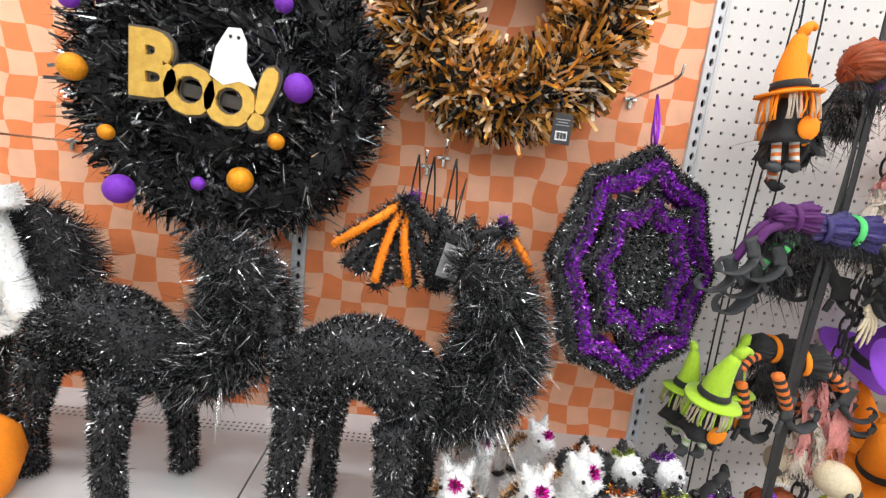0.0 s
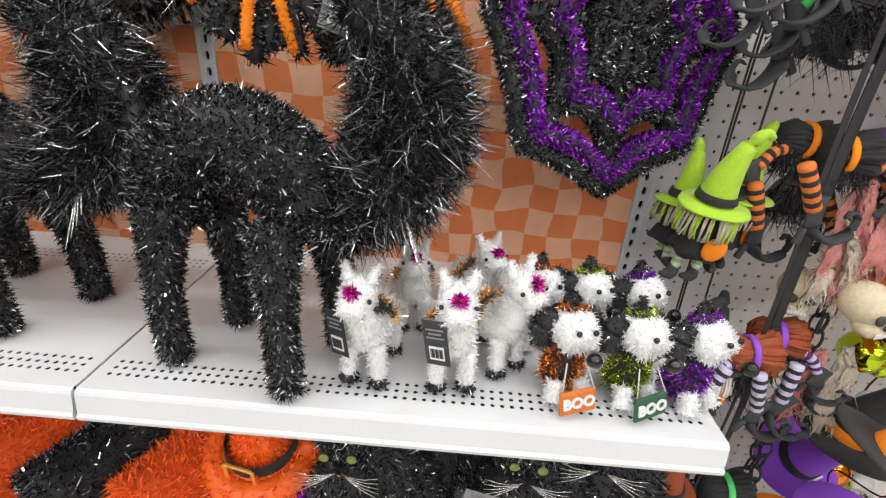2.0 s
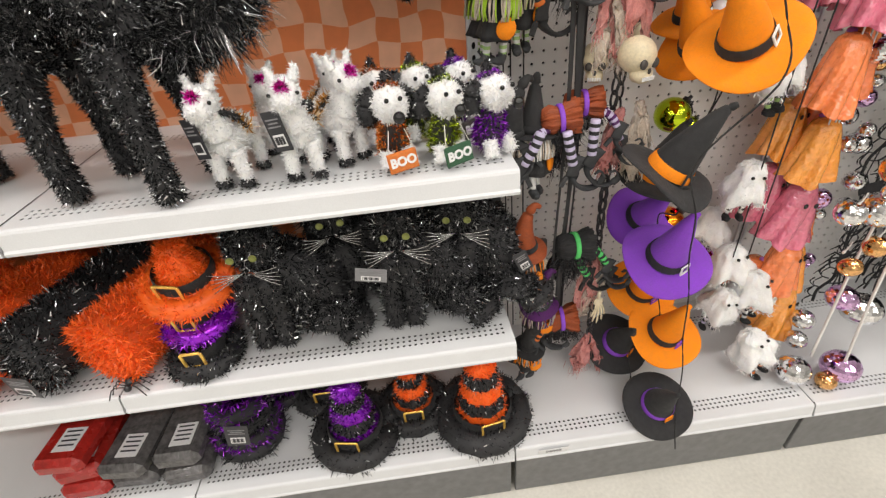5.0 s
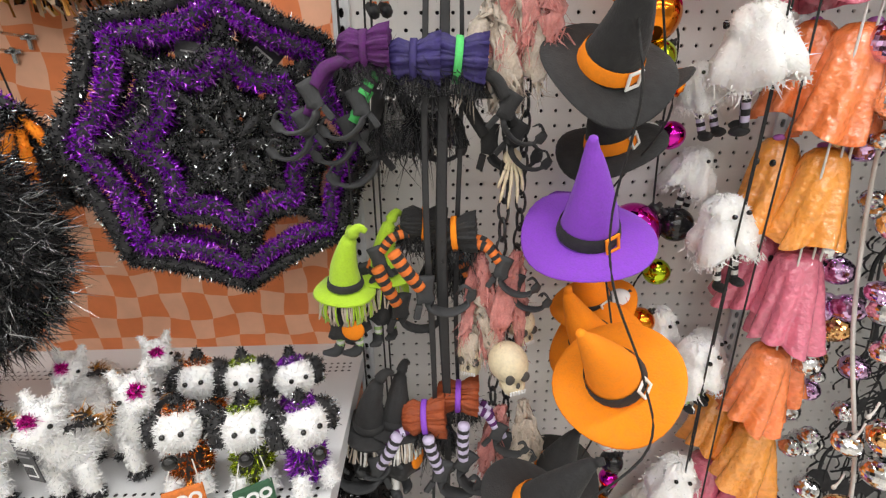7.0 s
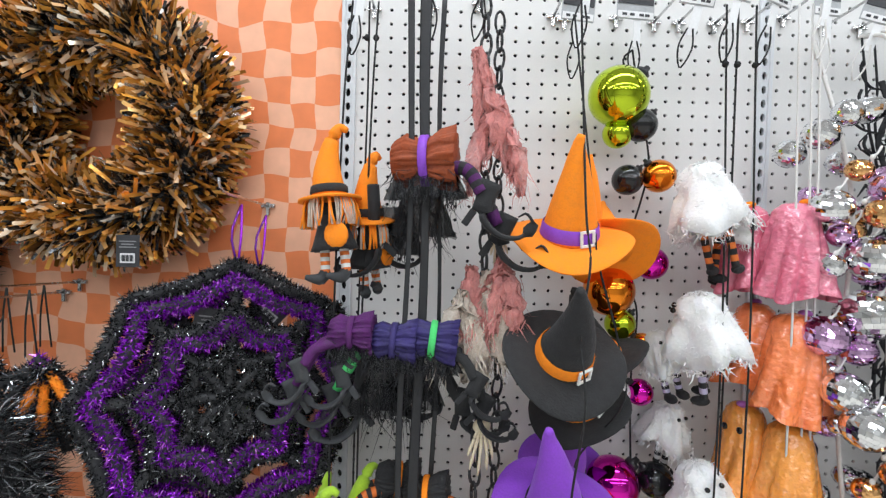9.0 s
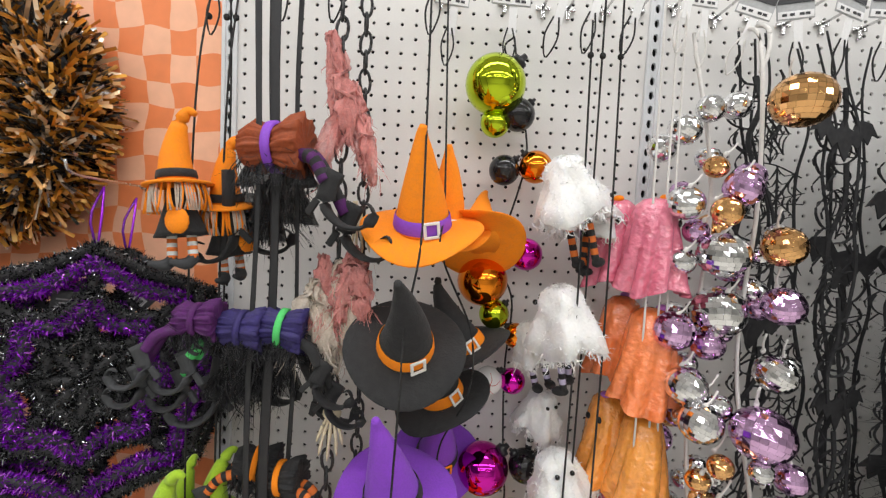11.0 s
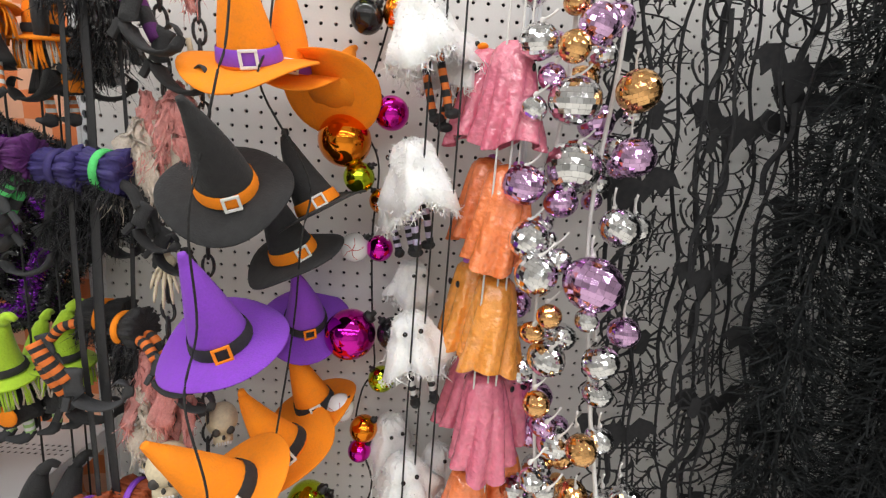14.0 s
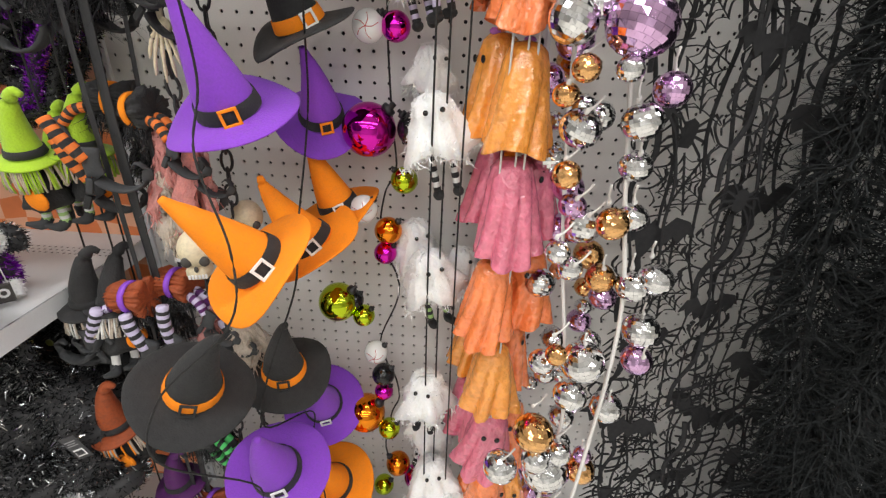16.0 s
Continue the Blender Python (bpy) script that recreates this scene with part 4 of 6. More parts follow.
def sitting_cat(place, label, dense=1.0, tag=True):
    """A sitting cat that looks along -y."""
    c = thing("cat_decoration", label, "cat figure", place, "sitting black tinsel cats")
    n = lambda k: int(k * dense)
    fur_part("body", c, [([(0.06, 0.06, 0.06), (0.07, 0.05, 0.11), (0.02, 0.03, 0.19)], [0.075, 0.075, 0.045], n(4200), 0.014, 0.0019, 0.1)], M_BLKCORE, M_BLK)
    fur_part("haunch", c, [([(0.10, -0.02, 0.035), (0.11, 0.01, 0.075)], [0.05, 0.045], n(1600), 0.013, 0.0019, 0.1)], M_BLKCORE, M_BLK)
    for x in (-0.03, 0.012):
        fur_part("leg", c, [([(x * 0.8, 0.0, 0.17), (x, -0.008, 0.08), (x, -0.016, 0.012)], [0.03, 0.02, 0.018], n(1000), 0.012, 0.0019, 0.1)], M_BLKCORE, M_BLK)
    fur_part("head", c, [([(0, 0.02, 0.235), (0, -0.012, 0.23)], [0.05, 0.04], n(1900), 0.013, 0.0018, 0.1)], M_BLKCORE, M_BLK)
    for s in (-1, 1):
        fur_part("ear", c, [([(s * 0.03, 0.01, 0.268), (s * 0.04, 0.012, 0.305)], [0.014, 0.003], n(200), 0.010, 0.0017, 0.2)], M_BLKCORE, M_BLK)
        part("eye", [(xf(lathe([(0.0062, 0), (0.007, 0.002), (0.006, 0.003), (0.004, -0.001)], 14), Matrix.Rotation(radians(90), 4, "X")), M_YEL, True)], c, "pale yellow ringed eye", place=at(s * 0.019, -0.052, 0.245))
        for k in range(5):
            part("whisker", [(tube([(s * 0.004, -0.054, 0.218), (s * 0.03, -0.066, 0.216 + 0.004 * (k - 2)), (s * 0.058, -0.068, 0.212 + 0.010 * (k - 2))], [0.0008], 4, 4), M_WIRE, True)], c)
    fur_part("tail", c, [([(0.13, 0.05, 0.03), (0.17, 0.0, 0.03), (0.13, -0.05, 0.03)], [0.02, 0.02, 0.014], n(700), 0.012, 0.0019, 0.1)], M_BLKCORE, M_BLK)
    if tag:
        card("swing_tag", 0.058, 0.030, c, pose(-0.055, -0.05, 0.165, 0, 10, 0), base=M_INK, label="grey swing tag on the neck")
    return c


sitting_cat(pose(-0.465, -0.315, SHELF2, 0, 0, 0), "black shiny tinsel cat sitting on the lower shelf", 1.0, False)
sitting_cat(pose(-0.202, -0.305, SHELF2, 0, 0, -4), "black shiny tinsel cat with a grey tag, sitting")
sitting_cat(pose(-0.36, -0.14, SHELF2, 0, 0, 0), "black shiny tinsel cat sitting at the back of the shelf", 0.6, False)
sitting_cat(pose(-0.10, -0.15, SHELF2, 0, 0, 0), "black shiny tinsel cat sitting at the back of the shelf", 0.6, False)

sitting_cat(pose(-0.33, -0.235, SHELF2, 0, 0, 6), "black shiny tinsel cat sitting between two others", 0.7, False)
sitting_cat(pose(-0.085, -0.275, SHELF2, 0, 0, -10), "black shiny tinsel cat sitting at the end of the shelf", 0.8, False)

# ---- base deck under the shelves ----
tinsel_hat(pose(-0.235, -0.25, DECK, 0, 0, 0), M_ORGF, M_BLK, 0.105, "black and orange tinsel witch hat on the base deck", True, 1.5)
tinsel_hat(pose(-0.06, -0.30, DECK, 0, 0, 10), M_ORGF, M_BLK, 0.135, "black and orange striped tinsel witch hat on the base deck", True, 1.5)
tinsel_hat(pose(-0.385, -0.30, DECK, 0, 0, -10), M_PUR, M_BLK, 0.125, "black and purple tinsel witch hat on the base deck", True, 1.4)
tinsel_hat(pose(-0.47, -0.15, DECK, 0, 0, 0), M_PUR, M_BLK, 0.11, "black and purple tinsel witch hat on the base deck", True, 1.6)
for x, y in ((-0.655, -0.27), (-0.60, -0.12)):
    pl = thing("tinsel_garland", "heap of black and purple tinsel garland on the base deck", "garland", at(x, y, DECK), "tinsel heaps")
    for k in range(4):
        a = rng.uniform(0, 6.28)
        pts = [(0.07 * math.cos(a + q) * (1 - 0.1 * k), 0.07 * math.sin(a + q) * (1 - 0.1 * k), 0.025 + 0.04 * k + 0.006 * math.sin(3 * q)) for q in np.linspace(0, 6.0, 14)]
        fur_part("coil", pl, [(pts, [0.018], 900, 0.018, 0.002, 0.1)], M_BLKCORE, (M_BLK, M_PUR)[k % 2])
    card("swing_tag", 0.05, 0.07, pl, pose(0.03, -0.10, 0.15, 0, 10, 0))
M_FILM = mat("grey_film", (0.10, 0.095, 0.095), 0.15, vary=0.5, scale=25, bump=0.5)
M_REDP = mat("red_packet", (0.38, 0.02, 0.015), 0.25, vary=0.3, scale=25, bump=0.4)
for k in range(7):
    x, z = -1.02 + 0.115 * (k % 3), DECK + 0.0275 + 0.052 * (k // 3)
    pkt = thing("packet", ("clear plastic packet with dark contents and a white label", "red plastic packet with a dark label")[k % 3 == 0], "packet", pose(x, -0.28 + 0.01 * (k % 2), z, 0, 0, rng.uniform(-6, 6)), "packets")
    part("bag", [(box(0.11, 0.20, 0.05, 0.014), M_REDP if k % 3 == 0 else M_FILM, False)], pkt)
    part("label", [(xf(box(0.05, 0.06, 0.001, 0), at(0.01, -0.04, 0.0256)), M_PAPER, False)], pkt)
    part("print", [(join(*[xf(box(0.036, 0.004, 0.0006, 0), at(0.01, -0.055 + 0.012 * q, 0.0264)) for q in range(4)]), M_TAG, False)], pkt)

# ---- felt hat garlands ----


def cord(pts, r=0.0017, m=None, n=None):
    return [(tube(pts, [r], n or max(4, 3 * len(pts)), 5), m or M_CORD, True)]


def felt_hat(parent, place, size, colour, band, buckle):
    """A pointed felt hat: floppy brim, bent cone, band and square buckle. Its brim lies round the origin."""
    r = size / 2
    ph = rng.uniform(0, 6)
    th = np.linspace(0, 2 * np.pi, 36, endpoint=False)
    rad = np.array([0.36, 0.6, 0.85, 0.985, 1.0, 0.985, 0.85, 0.6, 0.36]) * r
    lift = np.array([1, 1, 1, 1, 0, -1, -1, -1, -1]) * 0.0014
    k = rad[:, None] / r
    z = lift[:, None] + 0.10 * r * k ** 2 * np.sin(2 * th + ph) + 0.05 * r * k ** 3 * np.sin(3 * th + 2 * ph) - 0.06 * r * k ** 2
    v = np.stack([rad[:, None] * np.cos(th), rad[:, None] * np.sin(th) + 0 * z, z], 2).reshape(-1, 3)
    brim = v, grid_faces(9, 36, True)
    bx, by = rng.uniform(-0.12, 0.12) * r, rng.uniform(-0.05, 0.1) * r
    cone = tube([(0, 0, -0.03 * r), (0, 0, 0.5 * r), (bx * 0.6, by * 0.5, 1.05 * r), (bx * 1.4, by, 1.42 * r), (bx * 2.2 + 0.04 * r, by, 1.60 * r)], [0.47 * r, 0.36 * r, 0.21 * r, 0.10 * r, 0.055 * r], 16, 20)
    h = part("hat", [(brim, M_FELT[colour], True), (cone, M_FELT[colour], True)], parent, f"{colour} felt witch hat", place)
    part("band", [(lathe([(0.47 * r, 0.02 * r), (0.475 * r, 0.05 * r), (0.445 * r, 0.21 * r), (0.43 * r, 0.24 * r)], 24, cap=False), M_FELT[band], True)], h)
    q = 0.108 * r
    w = 0.045 * r
    fr = join(*[xf(box(*s, 0.0006), at(*c)) for s, c in (((2 * q + w, 0.003, w), (0, 0, q)), ((2 * q + w, 0.003, w), (0, 0, -q)), ((w, 0.003, 2 * q - w), (q, 0, 0)), ((w, 0.003, 2 * q - w), (-q, 0, 0)))])
    part("buckle", [(fr, M_FELT[buckle], False)], h, f"{buckle} felt buckle", place=Matrix.Rotation(radians(28), 4, "Z") @ pose(0, -0.482 * r, 0.13 * r, -14, 0, 0))
    return h


def hat_garland(label, hats, top):
    g = thing("hat_garland", label, "garland", group="hat garlands")
    for x, y, z, size, rx, ry, colour, band, buckle in hats:
        felt_hat(g, pose(x, y, z, rx, ry, rng.uniform(-12, 12)), size, colour, band, buckle)
    held = [hats[0]]
    for h in hats[1:]:
        if held[-1][2] - h[2] > 0.1:
            held.append(h)
    pts = [top] + [q for x, y, z, *_ in held for q in ((x + 0.002, y - 0.066, z + 0.045), (x + 0.001, y - 0.098, z - 0.035))]
    part("string", cord(pts, 0.0016, n=110), g, "black cord")
    return g


hat_garland("garland of orange, black and purple felt witch hats on black cord", [
    (0.364, -0.190, 1.636, 0.178, 24, 2, "orange", "violet", "white"), (0.350, -0.235, 1.472, 0.168, 44, 3, "black", "orange", "white"),
    (0.343, -0.245, 1.264, 0.176, 24, -6, "purple", "black", "orange"), (0.380, -0.305, 1.077, 0.175, 20, -36, "orange", "black", "white"),
    (0.275, -0.345, 0.885, 0.172, 8, 26, "black", "orange", "black"), (0.350, -0.290, 0.650, 0.185, 24, 0, "purple", "black", "white"),
    (0.415, -0.26, 0.385, 0.180, 24, 4, "orange", "black", "violet"), (0.365, -0.372, 0.255, 0.165, 26, 0, "black", "violet", "orange")], (0.362, -0.21, 1.99))
hat_garland("second garland of felt witch hats hanging behind the first", [
    (0.392, -0.135, 1.636, 0.155, 12, 8, "orange", "violet", "white"), (0.452, -0.11, 1.615, 0.155, -48, 12, "orange", "violet", "white"), (0.440, -0.12, 1.440, 0.155, 8, -30, "black", "orange", "white"),
    (0.405, -0.13, 1.365, 0.160, 14, -22, "black", "orange", "white"), (0.404, -0.06, 1.228, 0.160, 34, 6, "purple", "black", "orange"),
    (0.404, -0.160, 1.042, 0.167, 18, -32, "orange", "black", "white"), (0.428, -0.075, 1.075, 0.155, 14, -18, "orange", "black", "white"), (0.345, -0.2, 0.80, 0.165, 14, 8, "black", "orange", "black"),
    (0.380, -0.115, 0.640, 0.170, 36, 10, "purple", "black", "white"), (0.400, -0.15, 0.44, 0.18, 30, 0, "orange", "black", "violet"),
    (0.33, -0.2, 0.30, 0.17, 30, 0, "black", "violet", "orange")], (0.385, -0.10, 1.99))

# ---- glossy ball garland ----
BALLS_HIGH = [(0.470, 1.872, 0.050, "lime"), (0.474, 1.812, 0.025, "lime"), (0.512, 1.827, 0.028, "black"), (0.494, 1.734, 0.026, "black"), (0.547, 1.742, 0.028, "orange"),
              (0.540, 1.593, 0.028, "magenta"), (0.467, 1.545, 0.043, "orange"), (0.491, 1.487, 0.026, "lime"), (0.531, 1.450, 0.022, "orange"), (0.488, 1.368, 0.025, "white"),
              (0.530, 1.369, 0.023, "magenta"), (0.486, 1.213, 0.045, "magenta"), (0.562, 1.217, 0.030, "black"), (0.544, 1.127, 0.024, "lime")]
BALLS_LOW = [(0.475, 1.077, 0.025, "white"), (0.518, 1.038, 0.025, "orange"), (0.512, 0.992, 0.021, "magenta"), (0.420, 0.883, 0.038, "lime"), (0.467, 0.851, 0.022, "lime"),
             (0.447, 0.885, 0.021, "black"), (0.490, 0.763, 0.024, "white"), (0.504, 0.705, 0.024, "black"), (0.504, 0.658, 0.02, "magenta"), (0.465, 0.600, 0.042, "orange"),
             (0.515, 0.550, 0.024, "lime"), (0.535, 0.44, 0.028, "orange"), (0.58, 0.40, 0.03, "magenta"), (0.60, 0.47, 0.024, "magenta"), (0.50, 0.36, 0.024, "lime")]
bg = thing("ball_garland", "garland of glossy lime, black, orange and magenta balls on black cord", "garland")
line = [(0.50, -0.05, 1.96), (0.515, -0.055, 1.86)]
M_VEIN = mat("red_vein", (0.5, 0.02, 0.02), 0.4)
for x, z, r, c in BALLS_HIGH + BALLS_LOW:
    y = -0.055 - r * 0.4 - (0.02 if z < 1.1 else 0)
    b = part("ball", [(ball(r, 28, 18), M_BALL[c], True)], bg, f"glossy {c} ball", at(x, y, z))
    s = 1 if x < 0.52 else -1
    part("cap", [(xf(lathe([(0.26 * r, 0), (0.26 * r, 0.18 * r), (0.12 * r, 0.22 * r), (0.1 * r, 0.4 * r)], 12), pose(s * 0.66 * r, 0, 0.70 * r, 0, s * 45, 0)), M_CHAIN, True)], b, "black cap")
    if c == "white":
        for k in range(5):
            a = 1.2 * k
            part("vein", [(tube([(0, -r * 1.0, 0), (0.4 * r * math.cos(a), -r * 0.93, 0.4 * r * math.sin(a)), (0.75 * r * math.cos(a + 0.3), -r * 0.66, 0.75 * r * math.sin(a + 0.3))], [0.0006], 5, 4), M_VEIN, True)], b)
    if abs(line[-1][2] - z) > 0.06 and z < line[-1][2]:
        line.append((0.515 + 0.02 * math.sin(z * 23), -0.06, z + 0.02))
part("cord", cord(line, 0.0018, n=90) + cord([(0.50, -0.05, 1.96), (0.485, -0.05, 1.945), (0.492, -0.05, 1.92), (0.512, -0.055, 1.86)], 0.0018), bg, "black cord")

# ---- white ghosts ----


def striped_leg(parent, x, y, top, length, m1, m2, r=0.006):
    n = 8
    g = tube([(x, y, top), (x, y, top - length)], [r], 2 * n + 1, 8)
    ring = np.clip(g[1].min(axis=1) // 16, 0, n - 1)
    pcs = [(g, ((m1, m2), ring % 2), True)]
    leg = part("leg", pcs, parent, "striped leg")
    part("shoe", [(xf(ball(0.011, 12, 8, 0.8, 1.3, 0.7), at(x, y - 0.006, top - length - 0.004)), M_FELT["black"], True)], leg, "black shoe")


def fluffy_ghost(parent, place, s, m1, legs=True):
    """A ghost of white fleece with a ragged hem, bead eyes and striped legs."""
    prof = [(0.003, 0.060), (0.013, 0.057), (0.021, 0.048), (0.025, 0.034), (0.026, 0.022), (0.030, 0.006), (0.037, -0.014), (0.042, -0.034), (0.037, -0.037), (0.026, -0.012)]
    ph = rng.uniform(0, 6)
    v, t = lathe([(a * s, (b * 0.72 if b > 0 else b) * s) for a, b in prof], 40, 0.16, 5, ph)
    w = np.arctan2(v[:, 1], v[:, 0])
    low = np.clip(0.5 - v[:, 2] / (0.1 * s), 0, 1)
    v[:, :2] *= (1 + low * (0.16 * np.sin(2 * w + ph) + 0.08 * np.sin(9 * w + 3 * ph)))[:, None]
    v[:, 2] += low * 0.010 * s * np.sin(3 * w + ph) * (v[:, 2] < 0)
    v[:, :2] *= (1.10 + 0.05 * np.sin(160 * v[:, 2] + 4 * w))[:, None]
    v = v + rng.normal(size=v.shape) * 0.0011
    body = v, t
    tri = v[t[rng.integers(0, len(t), 1500)]]
    mix = rng.dirichlet((1, 1, 1), 1500)[:, :, None]
    on = (tri * mix).sum(axis=1)
    away = on * [1, 1, 0.2] / (0.03 * s) + rng.normal(size=(1500, 3)) * 0.9 + [0, 0, -0.5]
    rim = np.flatnonzero(v[:, 2] < -0.026 * s)
    hem = v[rim[rng.integers(0, len(rim), 260)]] + rng.normal(size=(260, 3)) * 0.003
    down = np.array([[0, 0, -1.0]]) + rng.normal(size=(260, 3)) * 0.5
    g = part("ghost", [(body, M_FLUFF, True), (blades(on, away, 0.0034 * s, 0.0014, 0.7), M_FLUFF, False), (blades(hem, down, 0.011 * s, 0.0020, 0.5), M_FLUFF, False)], parent, "white fleece ghost", place)
    for x in (-0.011, 0.011):
        part("eye", [(ball(0.0036 * s, 10, 8), M_EYE, True)], g, place=at(x * s, -0.0295 * s, 0.025 * s))
        if legs:
            striped_leg(g, x * 1.3 * s, -0.006, -0.028 * s, 0.062 * s, m1, M_FELT["black"])
    return g


M_STRO = mat("orange_sock", (0.75, 0.18, 0.03), 0.8, vary=0.1)
M_STRL = mat("lilac_sock", (0.55, 0.50, 0.68), 0.8, vary=0.1)
M_STRW = mat("white_sock", (0.72, 0.72, 0.70), 0.8, vary=0.1)
M_STRG = mat("green_sock", (0.35, 0.55, 0.20), 0.8, vary=0.1)
GHOSTS = [(0.588, -0.14, 1.700, 1.25, M_STRO, 130), (0.640, -0.08, 1.672, 1.1, M_STRO, 60), (0.590, -0.14, 1.500, 1.25, M_STRL, -120), (0.555, -0.08, 1.445, 0.8, M_STRL, 10), (0.600, -0.14, 1.238, 1.12, M_STRW, 10),
          (0.585, -0.05, 1.31, 0.9, M_STRW, 30), (0.565, -0.06, 1.01, 1.0, M_STRG, 30), (0.600, -0.14, 0.985, 1.1, M_STRG, 25), (0.655, -0.08, 0.965, 1.0, M_STRW, 40), (0.600, -0.15, 0.730, 1.1, M_STRW, -10),
          (0.607, -0.07, 0.56, 1.1, M_STRW, 20), (0.62, -0.16, 0.50, 1.15, M_STRO, 10), (0.67, -0.20, 0.44, 1.15, M_STRW, 35), (0.60, -0.20, 0.40, 1.0, M_STRL, 0), (0.645, -0.29, 0.325, 1.1, M_STRO, 25)]
gg = thing("ghost_garland", "garland of small white fleece ghosts with striped legs on black cord", "garland")
for x, y, z, s, m, yaw in GHOSTS:
    fluffy_ghost(gg, pose(x, y, z, rng.uniform(-14, 14), rng.uniform(-18, 18), yaw), s, m)
for dx, y in ((0.0, -0.175), (0.018, -0.155), (0.045, -0.17)):
    part("cord", cord([(0.60 + dx, -0.15, 1.99), (0.60 + dx, y, 1.5), (0.598 + dx, y, 1.0), (0.605 + dx, y - 0.01, 0.36)], 0.0016, n=20), gg, "black cord")
    part("knot", [(ball(0.005, 8, 6), M_CORD, True)], gg, place=at(0.60 + dx, -0.153, 1.90))

# ---- satin ghosts ----
sg = thing("satin_garland", "garland of pink, coral and apricot satin ghosts on white cord", "garland")
M_DOT = mat("flower_dot", (0.50, 0.16, 0.55), 0.7)


def satin_ghost(parent, place, s, colour):
    k = 7 + int(rng.integers(0, 3))
    ph = rng.uniform(0, 6)
    key = np.array([(0.003, 0.060), (0.014, 0.058), (0.023, 0.050), (0.027, 0.036), (0.031, 0.012), (0.036, -0.024), (0.042, -0.060)])
    u = np.linspace(0, 1, 30)
    prof = np.stack([np.interp(u, np.linspace(0, 1, 7), key[:, 0]), np.interp(u, np.linspace(0, 1, 7), key[:, 1])], 1) * s
    out = lathe(prof, 96, 0.0, k, ph, cap=False)
    inn = lathe(prof * [0.96, 1] - [0, 0.001], 96, 0.0, k, ph, cap=False)
    for q in (out, inn):
        w = np.arctan2(q[0][:, 1], q[0][:, 0])
        f = np.clip((0.052 * s - q[0][:, 2]) / (0.112 * s), 0, 1)
        z = q[0][:, 2]
        pleat = 0.24 * (1.6 * np.abs(np.sin(0.5 * k * w + ph + 2.0 * f)) - 1.0) + 0.12 * np.sin(2 * w + 2 * ph) + 0.05 * np.abs(np.sin(9 * w + ph + 4 * f))
        crease = 0.012 * np.sin(150 * z + 7 * np.sin(2 * w + ph) + 3 * w) + 0.008 * np.sin(310 * z - 14 * w)
        q[0][:, :2] *= (1 + f * pleat + np.sqrt(f) * crease)[:, None]
        q[0][:, 2] += f * 0.007 * s * np.sin(3 * w + ph)
    g = part("ghost", [(out, M_SATIN[colour], True), ((inn[0], inn[1][:, ::-1]), M_SATIN[colour], True)], parent, f"{colour} satin ghost", place)
    part("flower", [(ball(0.0075 * s, 10, 6, 1, 1, 0.6), (M_DOT, M_FELT["orange"])[colour == "pink"], True)], g, place=at(0.004, -0.012 * s, 0.060 * s))
    for x in (-0.010, 0.010):
        part("eye", [(ball(0.0042 * s, 10, 8, 1, 0.5, 1.2), M_EYE, True)], g, place=at(x * s, -0.031 * s, 0.028 * s))
    return g


for x, y, z, s, c, yaw in ((0.716, -0.15, 1.625, 1.18, "pink", 60), (0.682, -0.10, 1.625, 1.15, "pink", -40), (0.724, -0.15, 1.452, 1.25, "coral", 70), (0.698, -0.10, 1.468, 1.12, "coral", 130),
                           (0.722, -0.155, 1.288, 1.2, "apricot", 150), (0.690, -0.10, 1.300, 1.15, "apricot", -60), (0.722, -0.16, 1.125, 1.3, "pink", 170), (0.695, -0.10, 1.145, 1.15, "pink", 10), (0.760, -0.11, 1.135, 1.1, "pink", 30),
                           (0.702, -0.17, 0.965, 1.2, "coral", 160), (0.768, -0.12, 0.97, 1.15, "coral", 10)):
    satin_ghost(sg, pose(x, y, z, 0, rng.uniform(-5, 5), yaw), s, c)
for x, y, z, s, c, yaw in ((0.721, -0.17, 0.800, 1.15, "apricot", 160), (0.69, -0.10, 0.83, 1.1, "apricot", 20), (0.752, -0.11, 0.82, 1.1, "coral", 60), (0.725, -0.17, 0.640, 1.25, "pink", 0),
                           (0.69, -0.11, 0.67, 1.2, "pink", 30), (0.768, -0.13, 0.63, 1.2, "coral", 20), (0.735, -0.19, 0.50, 1.2, "coral", 30), (0.775, -0.16, 0.47, 1.2, "apricot", 10), (0.76, -0.20, 0.355, 1.25, "apricot", 15), (0.70, -0.15, 0.43, 1.1, "coral", 10)):
    satin_ghost(sg, pose(x, y, z, 0, rng.uniform(-5, 5), yaw), s, c)
for dx in (0.0, 0.012, -0.02):
    part("cord", cord([(0.722 + dx, -0.16, 1.99), (0.722 + dx, -0.175, 1.6), (0.72 + dx, -0.185, 1.1), (0.725, -0.19, 0.5)], 0.0017, M_WCORD, 16), sg, "white twisted cord")

